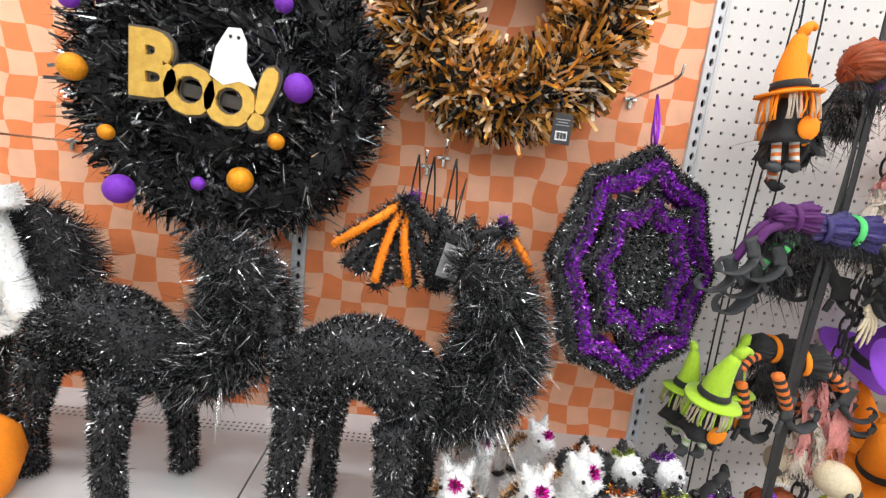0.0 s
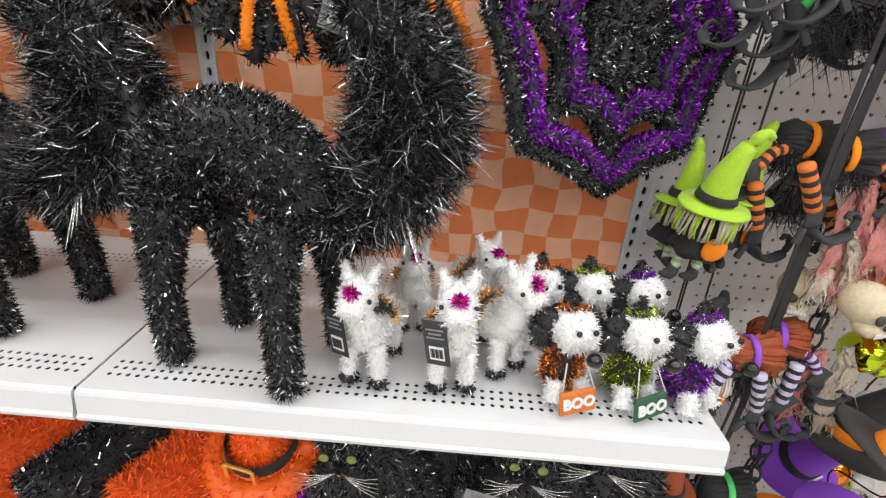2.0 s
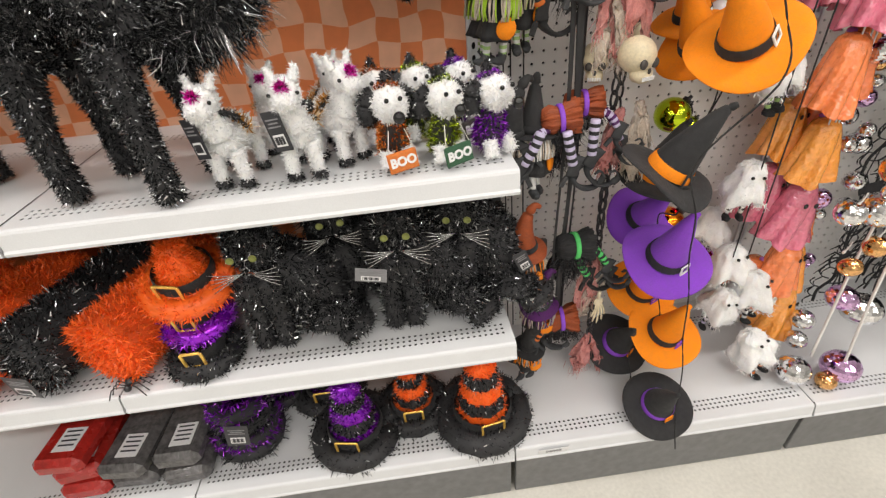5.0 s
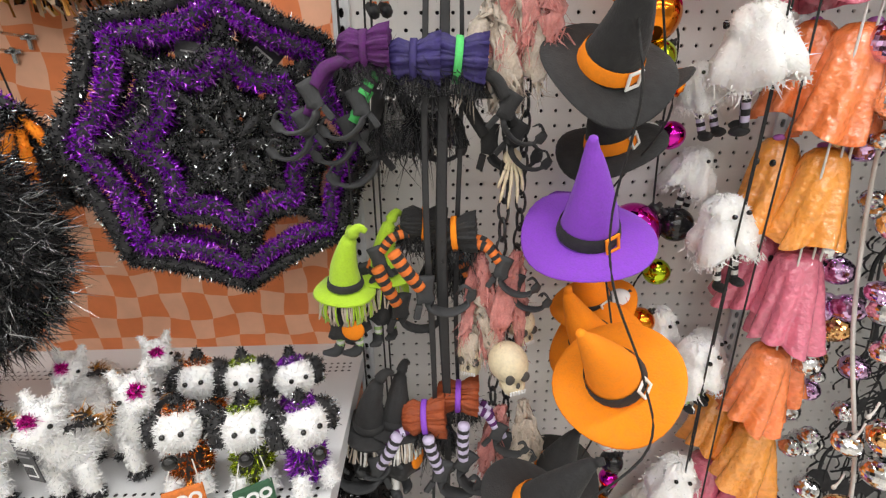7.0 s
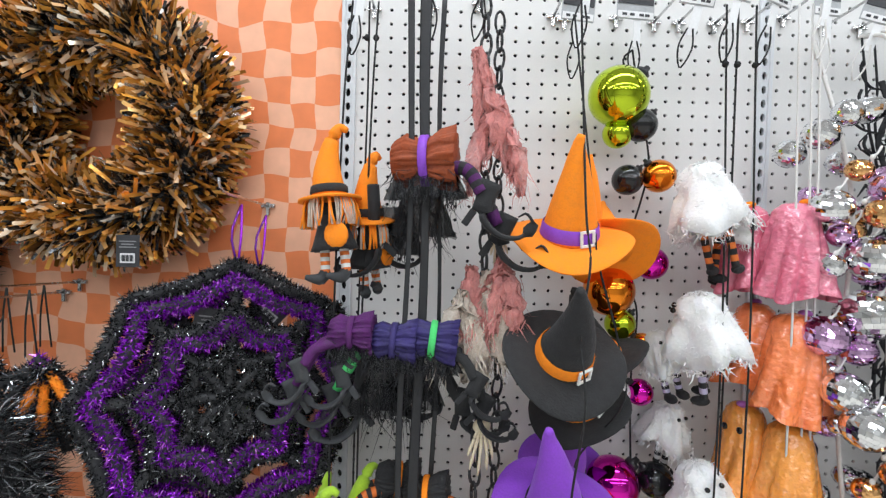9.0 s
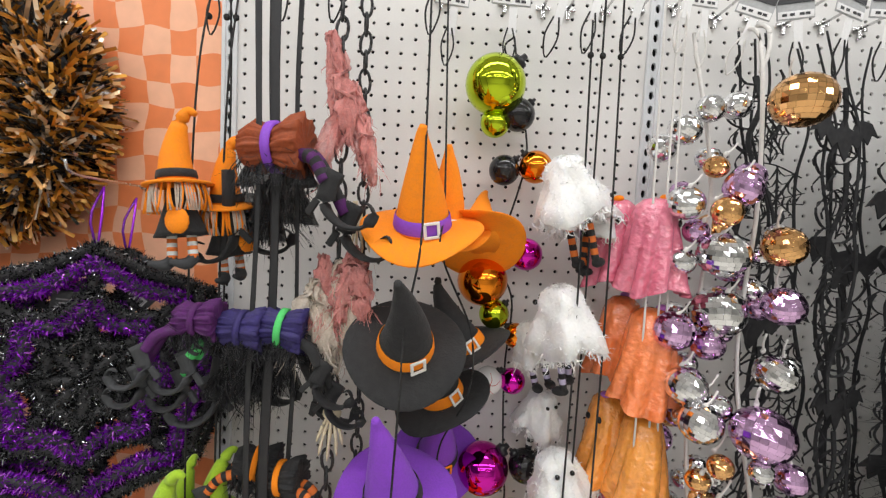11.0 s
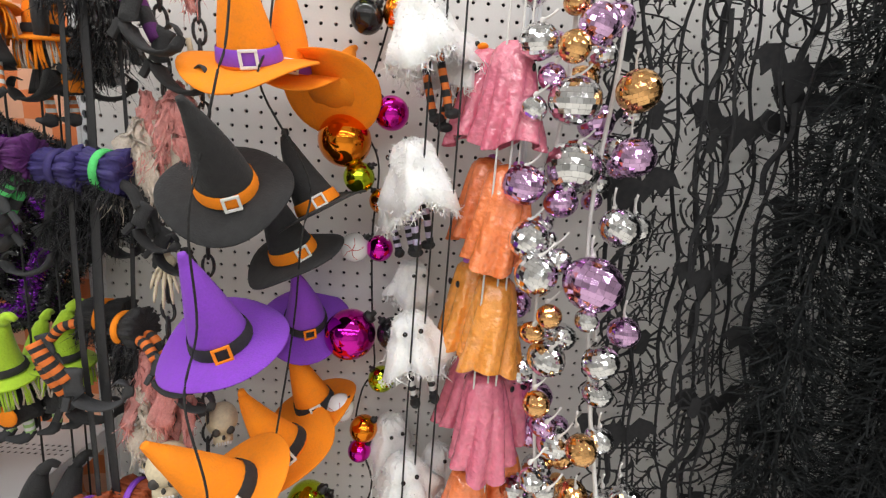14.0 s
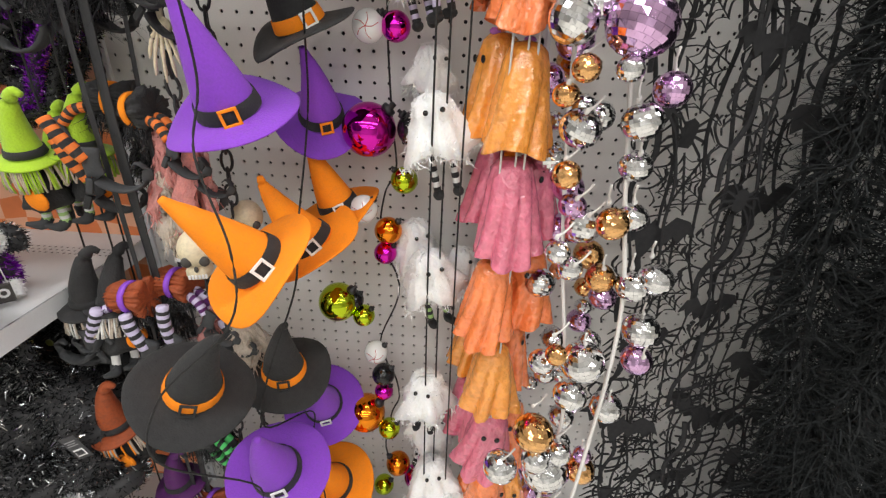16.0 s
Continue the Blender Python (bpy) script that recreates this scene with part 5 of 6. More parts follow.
# ---- mirror ball garlands ----
MIRROR_HIGH = [
    (0.869, -0.200, 1.831, 0.040, "copper"), (0.816, -0.200, 1.712, 0.027, "lilac"), (0.789, -0.200, 1.743, 0.018, "copper"),
    (0.874, -0.200, 1.632, 0.029, "copper"), (0.742, -0.200, 1.688, 0.027, "silver"), (0.781, -0.200, 1.677, 0.021, "copper"),
    (0.796, -0.200, 1.616, 0.036, "silver"), (0.811, -0.200, 1.529, 0.040, "silver"), (0.881, -0.200, 1.548, 0.029, "lilac"),
    (0.741, -0.200, 1.500, 0.030, "lilac"), (0.871, -0.200, 1.453, 0.029, "silver"), (0.902, -0.200, 1.451, 0.023, "silver"),
    (0.800, -0.200, 1.478, 0.025, "lilac"), (0.753, -0.200, 1.426, 0.029, "silver"), (0.744, -0.200, 1.603, 0.020, "silver"),
    (0.793, -0.200, 1.402, 0.019, "silver"), (0.760, -0.200, 1.375, 0.017, "silver"), (0.767, -0.200, 1.648, 0.019, "lilac")]
MIRROR_MID = [
    (0.832, -0.250, 1.382, 0.040, "lilac"), (0.762, -0.250, 1.385, 0.030, "silver"), (0.852, -0.250, 1.280, 0.025, "silver"),
    (0.887, -0.250, 1.315, 0.022, "lilac"), (0.793, -0.250, 1.260, 0.028, "silver"), (0.777, -0.250, 1.208, 0.019, "copper"),
    (0.869, -0.250, 1.218, 0.022, "silver"), (0.843, -0.250, 1.150, 0.022, "copper"), (0.876, -0.250, 1.152, 0.021, "silver"),
    (0.820, -0.250, 1.127, 0.026, "silver"), (0.894, -0.250, 1.053, 0.024, "silver"), (0.855, -0.250, 1.050, 0.022, "copper"),
    (0.917, -0.250, 1.073, 0.024, "silver"), (0.927, -0.250, 0.972, 0.028, "silver"), (0.800, -0.250, 1.155, 0.020, "lilac"),
    (0.780, -0.250, 1.335, 0.017, "copper"), (0.766, -0.250, 1.302, 0.017, "copper"), (0.826, -0.250, 1.337, 0.016, "silver")]
MIRROR_LOW = [
    (0.841, -0.280, 0.929, 0.033, "silver"), (0.930, -0.280, 0.921, 0.024, "lilac"), (0.829, -0.280, 0.873, 0.026, "silver"),
    (0.897, -0.280, 0.833, 0.026, "silver"), (0.781, -0.280, 0.803, 0.032, "copper"), (0.816, -0.280, 0.694, 0.039, "silver"),
    (0.885, -0.280, 0.673, 0.027, "copper"), (0.829, -0.280, 0.750, 0.021, "silver"), (0.784, -0.280, 0.914, 0.021, "silver"),
    (0.794, -0.280, 0.957, 0.016, "copper"), (0.874, -0.280, 0.735, 0.015, "lilac"), (0.804, -0.280, 1.072, 0.018, "silver"),
    (0.775, -0.280, 1.113, 0.017, "silver")]
MIRROR_FOOT = [
    (0.739, -0.300, 0.702, 0.029, "silver"), (0.762, -0.300, 0.582, 0.023, "copper"), (0.829, -0.300, 0.610, 0.025, "copper"),
    (0.838, -0.300, 0.688, 0.024, "lilac"), (0.789, -0.300, 0.754, 0.023, "silver")]


def mirror_ball(r, squash):
    """A ball clad in small flat mirrors, each a tile of its own, slightly askew."""
    vs, ts, n = [], [], 0
    rings = 13
    for i in range(rings):
        t0, t1 = math.pi * (0.05 + 0.9 * i / rings), math.pi * (0.05 + 0.9 * (i + 1) / rings)
        m = max(6, int(26 * math.sin((t0 + t1) / 2)))
        for j in range(m):
            p0, p1 = 2 * math.pi * (j + 0.015) / m, 2 * math.pi * (j + 0.985) / m
            q = np.array([(math.sin(t) * math.cos(p), math.sin(t) * math.sin(p), math.cos(t)) for t, p in ((t0 + 0.004, p0), (t1 - 0.004, p0), (t1 - 0.004, p1), (t0 + 0.004, p1))])
            q = q * r * (1 + rng.uniform(-0.007, 0.007, (4, 1)))
            vs.append(q)
            ts += [(n, n + 1, n + 2), (n, n + 2, n + 3)]
            n += 4
    v = np.concatenate(vs)
    return v * [1, 1, squash], np.array(ts)


mg = thing("mirror_ball_garland", "garlands of silver, copper and lilac mirror balls on white cord", "garland")
BIG = {c: [mesh_of("mirror_ball", [(mirror_ball(1.0, q), M_MIR[c], False), (ball(0.978, 24, 14, sz=q), M_MIR[c], False)]) for q in (0.9, 0.97)] for c in M_MIR}
STALK = mesh_of("stalk", [(tube([(0, 0, 0), (0.4, 0.2, 0.55), (0.7, 0.5, 1.2)], [0.12, 0.07, 0.09], 6, 6), M_WCORD, True), (xf(ball(0.17, 10, 6, sz=1.4), at(0, 0, 0.0)), M_WCORD, True)])
for i, (x, y, z, r, c) in enumerate(MIRROR_HIGH + MIRROR_MID + MIRROR_LOW + MIRROR_FOOT):
    b = new("mirror_ball", BIG[c][i % 2])
    b.parent = mg
    b.matrix_basis = pose(x, y + 0.012 * ((i * 7) % 5 - 2), z, rng.uniform(-25, 25), rng.uniform(-25, 25), rng.uniform(0, 360)) @ Matrix.Scale(r, 4)
    b["label"] = f"{c} mirror ball"
    s = new("stalk", STALK)
    s.parent = mg
    s.matrix_basis = pose(x, y + 0.004, z + r * 0.88, 0, -20 + 40 * (x < 0.83), 180 * (x > 0.83)) @ Matrix.Scale(0.02, 4)
# smaller balls crowd along the cords, close to the panel
for i in range(64):
    z = 1.86 - 1.5 * (i + rng.uniform(0, 1)) / 64
    x = 0.80 + 0.035 * math.sin(9 * z) + rng.uniform(-0.05, 0.075) + 0.02 * (1.9 - z)
    c = ("silver", "silver", "lilac", "copper")[int(rng.integers(0, 4))]
    b = new("mirror_ball", BIG[c][i % 2])
    b.parent = mg
    b.matrix_basis = pose(x, rng.uniform(-0.16, -0.07), z, rng.uniform(-25, 25), rng.uniform(-25, 25), rng.uniform(0, 360)) @ Matrix.Scale(rng.uniform(0.016, 0.028), 4)
    b["label"] = f"{c} mirror ball"
for pts in ([(0.79, -0.08, 1.97), (0.795, -0.16, 1.7), (0.78, -0.17, 1.4), (0.80, -0.2, 1.1), (0.835, -0.26, 0.8), (0.80, -0.3, 0.55), (0.78, -0.33, 0.30)],
            [(0.865, -0.08, 1.98), (0.855, -0.15, 1.93), (0.86, -0.17, 1.7), (0.845, -0.18, 1.45), (0.86, -0.24, 1.2), (0.885, -0.27, 1.0), (0.87, -0.30, 0.75), (0.84, -0.34, 0.50), (0.85, -0.36, 0.27)],
            [(0.865, -0.08, 1.98), (0.88, -0.12, 1.97), (0.875, -0.14, 1.93), (0.858, -0.15, 1.89)]):
    part("cord", cord(pts, 0.0034, M_WCORD, 50), mg, "thick white cord")
for x, y, z, r, c in ((0.742, -0.335, 0.262, 0.040, "silver"), (0.862, -0.345, 0.262, 0.044, "lilac"), (0.815, -0.365, 0.24, 0.024, "copper"), (0.79, -0.26, 0.36, 0.028, "silver"), (0.775, -0.28, 0.31, 0.026, "silver"), (0.93, -0.27, 0.38, 0.045, "silver"), (0.87, -0.26, 0.42, 0.035, "lilac")):
    b = new("mirror_ball", BIG[c][0])
    b.parent = mg
    b.matrix_basis = at(x, y, z) @ Matrix.Scale(r, 4)
    b["label"] = f"{c} mirror ball"

# ---- chain with gauze, skulls and claws ----
cg = thing("chain_garland", "black plastic chain garland with skulls, bone claws and red gauze", "garland")
a8 = np.linspace(0, 2 * np.pi, 17)
LINK = mesh_of("link", [(tube([(0.008 * math.cos(a), 0, 0.0175 * math.sin(a)) for a in a8], [0.0024], 18, 6), M_CHAIN, True)])
for strand, (dx, dy) in enumerate(((0, 0), (0.03, 0.05))):
    for k in range(58):
        ob = new("link", LINK)
        ob.parent = cg
        z = 1.965 - 0.0285 * k
        ob.matrix_basis = pose(0.238 + dx + 0.006 * math.sin(z * 5 + strand), -0.175 + dy - 0.02 * (1.97 - z), z, 0, 8 * math.sin(k), 90 * (k % 2) + 20)


def gauze(parent, x, y, z, length, m, n=4, spread=0.032):
    """Torn gauze: thin twisted rags that hang from a knot."""
    pcs = []
    for k in range(n):
        a = rng.uniform(-1, 1)
        pts = [(0, 0, 0), (a * spread * 0.5, rng.uniform(-0.02, 0.01), -length * 0.3), (a * spread, rng.uniform(-0.025, 0.015), -length * 0.7), (a * spread * 1.15, rng.uniform(-0.02, 0.01), -length * rng.uniform(0.85, 1.1))]
        w = rng.uniform(0.007, 0.014)
        p = tube(pts, [0.006, w, w * 1.2, w * 0.3], 14, 14, 0.07)
        v = p[0] + rng.normal(size=p[0].shape) * 0.0022
        pcs.append(((v, p[1]), m, True))
        e = smooth_path(pts, 30)[8:]
        q = e[rng.integers(0, len(e), 50)] + rng.normal(size=(50, 3)) * [w * 0.5, 0.003, 0.003]
        pcs.append((blades(q, np.array([[a * 0.2, 0, -1]]) + rng.normal(size=(50, 3)) * 0.3, 0.03, 0.0018), m, False))
    return part("gauze", pcs, parent, "torn gauze rag", at(x, y, z))


for x, z, ln, m in ((0.225, 1.90, 0.15, M_GAUZE), (0.255, 1.83, 0.13, M_GAUZE), (0.225, 1.585, 0.12, M_GAUZE), (0.25, 1.58, 0.15, M_CREAM), (0.212, 1.55, 0.13, M_CREAM), (0.268, 1.60, 0.10, M_GAUZE), (0.205, 1.22, 0.16, M_GAUZE),
                    (0.20, 1.16, 0.13, M_CREAM), (0.26, 1.22, 0.15, M_GAUZE), (0.245, 0.95, 0.13, M_GAUZE), (0.28, 0.96, 0.15, M_CREAM), (0.235, 0.62, 0.15, M_GAUZE), (0.25, 0.58, 0.14, M_CREAM), (0.24, 0.36, 0.12, M_GAUZE)):
    gauze(cg, x, -0.185 - 0.015 * (1.97 - z), z, ln, m)


def skull(parent, place, s=1.0):
    k = part("skull", [(xf(ball(0.027 * s, 18, 12, 0.95, 1.15, 1.0), at(0, 0.004, 0.008 * s)), M_BONE, True), (xf(box(0.030 * s, 0.030 * s, 0.022 * s, 0.007 * s), at(0, -0.010 * s, -0.018 * s)), M_BONE, True)], parent, "bone-coloured plastic skull", place)
    for x in (-0.0105, 0.0105):
        part("socket", [(ball(0.0068 * s, 10, 8, 1, 0.6, 1.1), M_CHAR, True)], k, place=at(x * s, -0.0235 * s, 0.000))
    part("nose_hole", [(ball(0.0036 * s, 8, 6, 0.8, 0.6, 1.3), M_CHAR, True)], k, place=at(0, -0.0258 * s, -0.010 * s))
    part("teeth", [(join(*[xf(box(0.003 * s, 0.002, 0.006 * s, 0.0005), at((-0.010 + 0.004 * q) * s, -0.0255 * s, -0.021 * s)) for q in range(6)]), M_PAPER, False)], k)


skull(cg, pose(0.250, -0.228, 1.043, 0, 0, 18), 1.15)
skull(cg, pose(0.200, -0.165, 1.030, 0, 0, -20), 1.05)
skull(cg, pose(0.285, -0.13, 1.06, 0, 0, 30), 1.0)


def bone_claw(parent, place, s=1.0):
    pcs = [(xf(ball(0.010 * s, 10, 8, 1.2, 0.5, 1.0), at(0, 0, 0)), M_BONE, True), (tube([(0, 0, 0.006 * s), (0, 0, 0.028 * s)], [0.004 * s], 3, 6), M_BONE, True)]
    for k in range(5):
        a = (-2 + k) * 0.30
        ln = (0.036, 0.05, 0.055, 0.05, 0.04)[k] * s
        pts = [(0.008 * math.sin(a) * s, -0.001, -0.004 * s), (math.sin(a) * ln * 0.5, -0.006, -math.cos(a) * ln * 0.55), (math.sin(a) * ln * 0.75, -0.004, -math.cos(a) * ln - 0.006 * s)]
        pcs.append((tube(pts, [0.0032 * s, 0.0020 * s, 0.0028 * s, 0.0018 * s, 0.0025 * s, 0.001 * s], 12, 6), M_BONE, True))
    part("bone_claw", pcs, parent, "bone-coloured skeleton claw", place)


bone_claw(cg, pose(0.246, -0.20, 1.358, 0, 4, 10), 1.15)
bone_claw(cg, pose(0.262, -0.14, 1.64, 0, -10, 30), 1.0)
bone_claw(cg, pose(0.24, -0.24, 0.50, 0, 0, 10), 1.1)

# ---- witch garlands ----


def curled_boot(parent, m, place, s=1.0, lace=False):
    """A flat felt boot with a curled toe that points along +x; its shaft rises along z."""
    pts = [(0, 0, 0.034), (0, 0, 0.006), (0.008, 0, -0.014), (0.034, 0, -0.024), (0.058, 0, -0.016), (0.066, 0, 0.004), (0.054, 0, 0.014), (0.046, 0, 0.006)]
    pts = [(x * s, y * s, z * s) for x, y, z in pts]
    b = part("boot", [(tube(pts, [0.013 * s, 0.012 * s, 0.016 * s, 0.013 * s, 0.009 * s, 0.007 * s, 0.006 * s, 0.003 * s], 26, 8, 0.3), m, True),
                      (xf(box(0.009 * s, 0.006, 0.022 * s, 0.001), pose(-0.010 * s, 0, -0.018 * s, 0, 12, 0)), m, False)], parent, "felt boot with a curled toe", place)
    if lace:
        for k in range(4):
            for t in (-35, 35):
                part("stitch", [(xf(box(0.010 * s, 0.0008, 0.0012, 0), pose(0.004 * s, -0.0048 * s, (0.026 - 0.009 * k) * s, 0, t, 0)), M_WCORD, False)], b)
    return b


def striped_tube(pts, r, m1, m2, n=9):
    g = tube(pts, [r], n * 2 + 1, 8)
    ring = np.clip(g[1].min(axis=1) // 16, 0, n - 1)
    return [(g, ((m1, m2), ring % 2), True)]


def witch_legs(parent, place, m_dress, m_band, m1, m2, m_boot, side=1, s=1.0, lace=False):
    """A gathered skirt with a band round it, two stockinged legs and curled boots that hang to one side."""
    prof = [(0.012, -0.055), (0.030, -0.050), (0.040, -0.028), (0.030, 0.0), (0.042, 0.026), (0.046, 0.050), (0.030, 0.048)]
    v, t = lathe([(a * s, b * s) for a, b in prof], 96, 0.13, 9, rng.uniform(0, 6))
    w = np.arctan2(v[:, 1], v[:, 0])
    v[:, :2] *= (1 + 0.055 * np.sin(23 * w + 40 * v[:, 2]) + 0.03 * np.sin(37 * w))[:, None]
    v = v + rng.normal(size=v.shape) * 0.0006
    dress = part("dress", [(xf((v, t), Matrix.Rotation(radians(90), 4, "Y")), m_dress, True)], parent, "gathered cloth skirt", place)
    part("band", [(xf(lathe([(0.036 * s, -0.007 * s), (0.041 * s, -0.006 * s), (0.041 * s, 0.006 * s), (0.036 * s, 0.007 * s)], 24, cap=False), Matrix.Rotation(radians(90), 4, "Y")), m_band, True)], dress, "bright felt band")
    ruffle = [(0.022 * s, 0.0), (0.034 * s, -0.018 * s), (0.042 * s, -0.040 * s), (0.046 * s, -0.060 * s)]
    net = lathe(ruffle, 72, 0.22, 11, rng.uniform(0, 6), cap=False)
    nv = net[0] * [1.25, 0.75, 1] + rng.normal(size=net[0].shape) * 0.0012
    a, d = on_tube([(-0.05 * s, 0, -0.03 * s), (0.05 * s, 0, -0.03 * s)], [0.026 * s], 260, 0.0, 0.5)
    d[:, 2] -= 1.6
    part("netting", [((nv, net[1]), M_NET, True), (blades(a, d, 0.045 * s, 0.0014, 0.35), M_LACE, False)], dress, "black netting frill")
    q = max(s * 1.2, 0.85)
    for k, (dy, drop) in enumerate(((-0.012, 0.045), (0.006, 0.085))):
        ex = side * (0.030 * s + (0.050 + 0.02 * k) * q)
        leg = part("leg", striped_tube([(side * 0.03 * s, dy, -0.01), (side * (0.03 * s + 0.032 * q), dy - 0.008, -0.018), (ex, dy - 0.012, -drop * q)], 0.0088 * q, m1, m2), dress, "striped stocking leg")
        curled_boot(leg, m_boot, pose(ex, dy - 0.014, -drop * q - 0.02, 0, 24, 0 if side > 0 else 180), q, lace)
    return dress


def witch_doll(parent, place, m_hat, m_hair, m_sock, s=1.0):
    """A doll under a large pointed hat with a yarn fringe, a black frock, striped socks and boots."""
    r = 0.030 * s
    brim = lathe([(0.4 * r, 0.002), (1.3 * r, -0.004), (1.34 * r, -0.007), (1.2 * r, -0.008), (0.4 * r, -0.004)], 28, 0.10, 3, rng.uniform(0, 6))
    cone = tube([(0, 0, -0.003), (0, 0, 0.03 * s), (0.008 * s, 0, 0.066 * s), (0.020 * s, 0, 0.084 * s), (0.030 * s, 0, 0.080 * s)], [0.75 * r, 0.58 * r, 0.32 * r, 0.2 * r, 0.12 * r], 16, 14)
    hat = part("hat", [(brim, m_hat, True), (cone, m_hat, True)], parent, "pointed felt hat", place)
    part("band", [(lathe([(0.76 * r, 0.002), (0.80 * r, 0.004), (0.74 * r, 0.013), (0.69 * r, 0.014)], 18, cap=False), M_FELT["black"], True)], hat, "black band")
    n = 90
    a = rng.uniform(0, 2 * np.pi, n)
    p = np.stack([r * 1.0 * np.cos(a), r * 1.0 * np.sin(a), np.full(n, -0.006)], 1)
    yarn = [tube([q, (q[0] * 1.15, q[1] * 1.15, -0.022 * s), (q[0] * 1.12 + rng.normal() * 0.003, q[1] * 1.12, -0.040 * s)], [0.0014], 4, 5) for q in p]
    half = n // 2
    part("fringe", [(join(*yarn[:half]), m_hair, True), (join(*yarn[half:]), M_CREAM, True)], hat, "yarn fringe")
    frock = part("frock", [(lathe([(0.010 * s, -0.01 * s), (0.016 * s, -0.03 * s), (0.026 * s, -0.062 * s), (0.028 * s, -0.07 * s), (0.02 * s, -0.066 * s)], 20, 0.2, 5), M_FELT["black"], True)], hat, "black frock")
    part("pocket", [(xf(ball(0.015 * s, 14, 8, 1, 0.35, 1.1), at(0.010 * s, -0.026 * s, -0.052 * s)), M_FELT["orange"], True)], hat, "round orange pumpkin patch")
    for x in (-0.012, 0.012):
        leg = part("leg", striped_tube([(x * s, 0, -0.062 * s), (x * 1.1 * s, -0.003, -0.098 * s)], 0.006 * s, m_sock, M_STRW, 7), hat, "striped sock")
        part("shoe", [(tube([(x * 1.1 * s, 0, -0.096 * s), (x * 1.1 * s - 0.006, -0.010, -0.104 * s), (x * 1.1 * s - 0.022 * s, -0.018, -0.100 * s)], [0.007 * s, 0.008 * s, 0.003 * s], 8, 8), M_FELT["grey"], True)], leg, "curled shoe")
    return hat


wg = thing("witch_garland", "garland of small felt witches with pointed hats on black cord", "garland")
for x, y, z, m, h, sk, yaw, s in ((0.020, -0.20, 1.682, M_FELT["orange"], M_FELT["orange"], M_STRO, 0, 1.12), (0.066, -0.15, 1.655, M_FELT["orange"], M_FELT["orange"], M_STRO, 60, 1.1), (0.010, -0.208, 1.178, M_FELT["lime"], M_FELT["lime"], M_STRG, 0, 1.12),
                                  (0.062, -0.168, 1.182, M_FELT["lime"], M_FELT["lime"], M_STRG, 40, 1.08), (0.000, -0.145, 1.160, M_FELT["lime"], M_FELT["lime"], M_STRG, 90, 0.95), (0.03, -0.21, 0.93, M_FELT["black"], M_STRW, M_STRW, 20, 1.2), (0.075, -0.21, 0.93, M_FELT["black"], M_STRW, M_STRW, 60, 1.15),
                                  (0.05, -0.26, 0.70, M_FELT["rust"], M_FELT["orange"], M_STRO, 0, 1.2), (0.10, -0.22, 0.50, M_FELT["plum"], M_FELT["plum"], M_STRL, 10, 1.2), (0.08, -0.22, 0.36, M_FELT["black"], M_FELT["orange"], M_STRO, 10, 1.1)):
    witch_doll(wg, pose(x, y, z, rng.uniform(-4, 10), rng.uniform(-8, 8), yaw), m, h, sk, s)
card("swing_tag", 0.028, 0.05, wg, pose(0.03, -0.325, 0.715, 0, -24, 8))
for x, y in ((0.022, -0.175), (0.062, -0.165), (0.048, -0.12)):
    part("cord", cord([(x + 0.01, -0.13, 1.99), (x + 0.008, y, 1.78), (x, y, 1.3), (x + 0.01, y - 0.02, 0.36)], 0.0016, n=20), wg, "black cord")
    part("knot", [(ball(0.005, 8, 6), M_CORD, True)], wg, place=at(x + 0.009, -0.14, 1.93))

lg = thing("witch_leg_garland", "garland of gathered witch skirts with striped legs and curled boots", "garland")
for x, y, z, dr, band, m1, m2, mb, side, s, lc in ((0.155, -0.195, 1.735, "rust", "violet", M_FELT["plum"], M_FELT["black"], M_FELT["black"], 1, 0.9, False), (0.172, -0.20, 1.480, "navy", "green", M_FELT["black"], M_FELT["black"], M_FELT["black"], 1, 0.70, False),
                                                   (0.118, -0.205, 1.478, "navy", "navy", M_FELT["green"], M_FELT["grey"], M_FELT["grey"], -1, 0.66, True), (0.060, -0.215, 1.490, "plum", "plum", M_FELT["plum"], M_FELT["plum"], M_FELT["grey"], -1, 0.60, False),
                                                   (0.170, -0.18, 1.245, "black", "orange", M_STRO, M_FELT["black"], M_FELT["grey"], 1, 0.64, False), (0.125, -0.16, 1.255, "black", "orange", M_STRO, M_FELT["black"], M_FELT["grey"], -1, 0.64, False),
                                                   (0.120, -0.225, 0.955, "rust", "violet", M_STRL, M_FELT["plum"], M_FELT["grey"], -1, 0.66, False), (0.175, -0.19, 0.965, "rust", "violet", M_STRL, M_FELT["plum"], M_FELT["grey"], 1, 0.66, False),
                                                   (0.175, -0.22, 0.66, "black", "green", M_FELT["green"], M_FELT["black"], M_FELT["grey"], 1, 0.75, False), (0.16, -0.22, 0.44, "rust", "violet", M_STRO, M_FELT["black"], M_FELT["grey"], -1, 0.75, False)):
    witch_legs(lg, pose(x, y, z, 0, rng.uniform(-6, 6), rng.uniform(-10, 10)), M_FELT[dr], M_FELT[band], m1, m2, mb, side, s, lc)
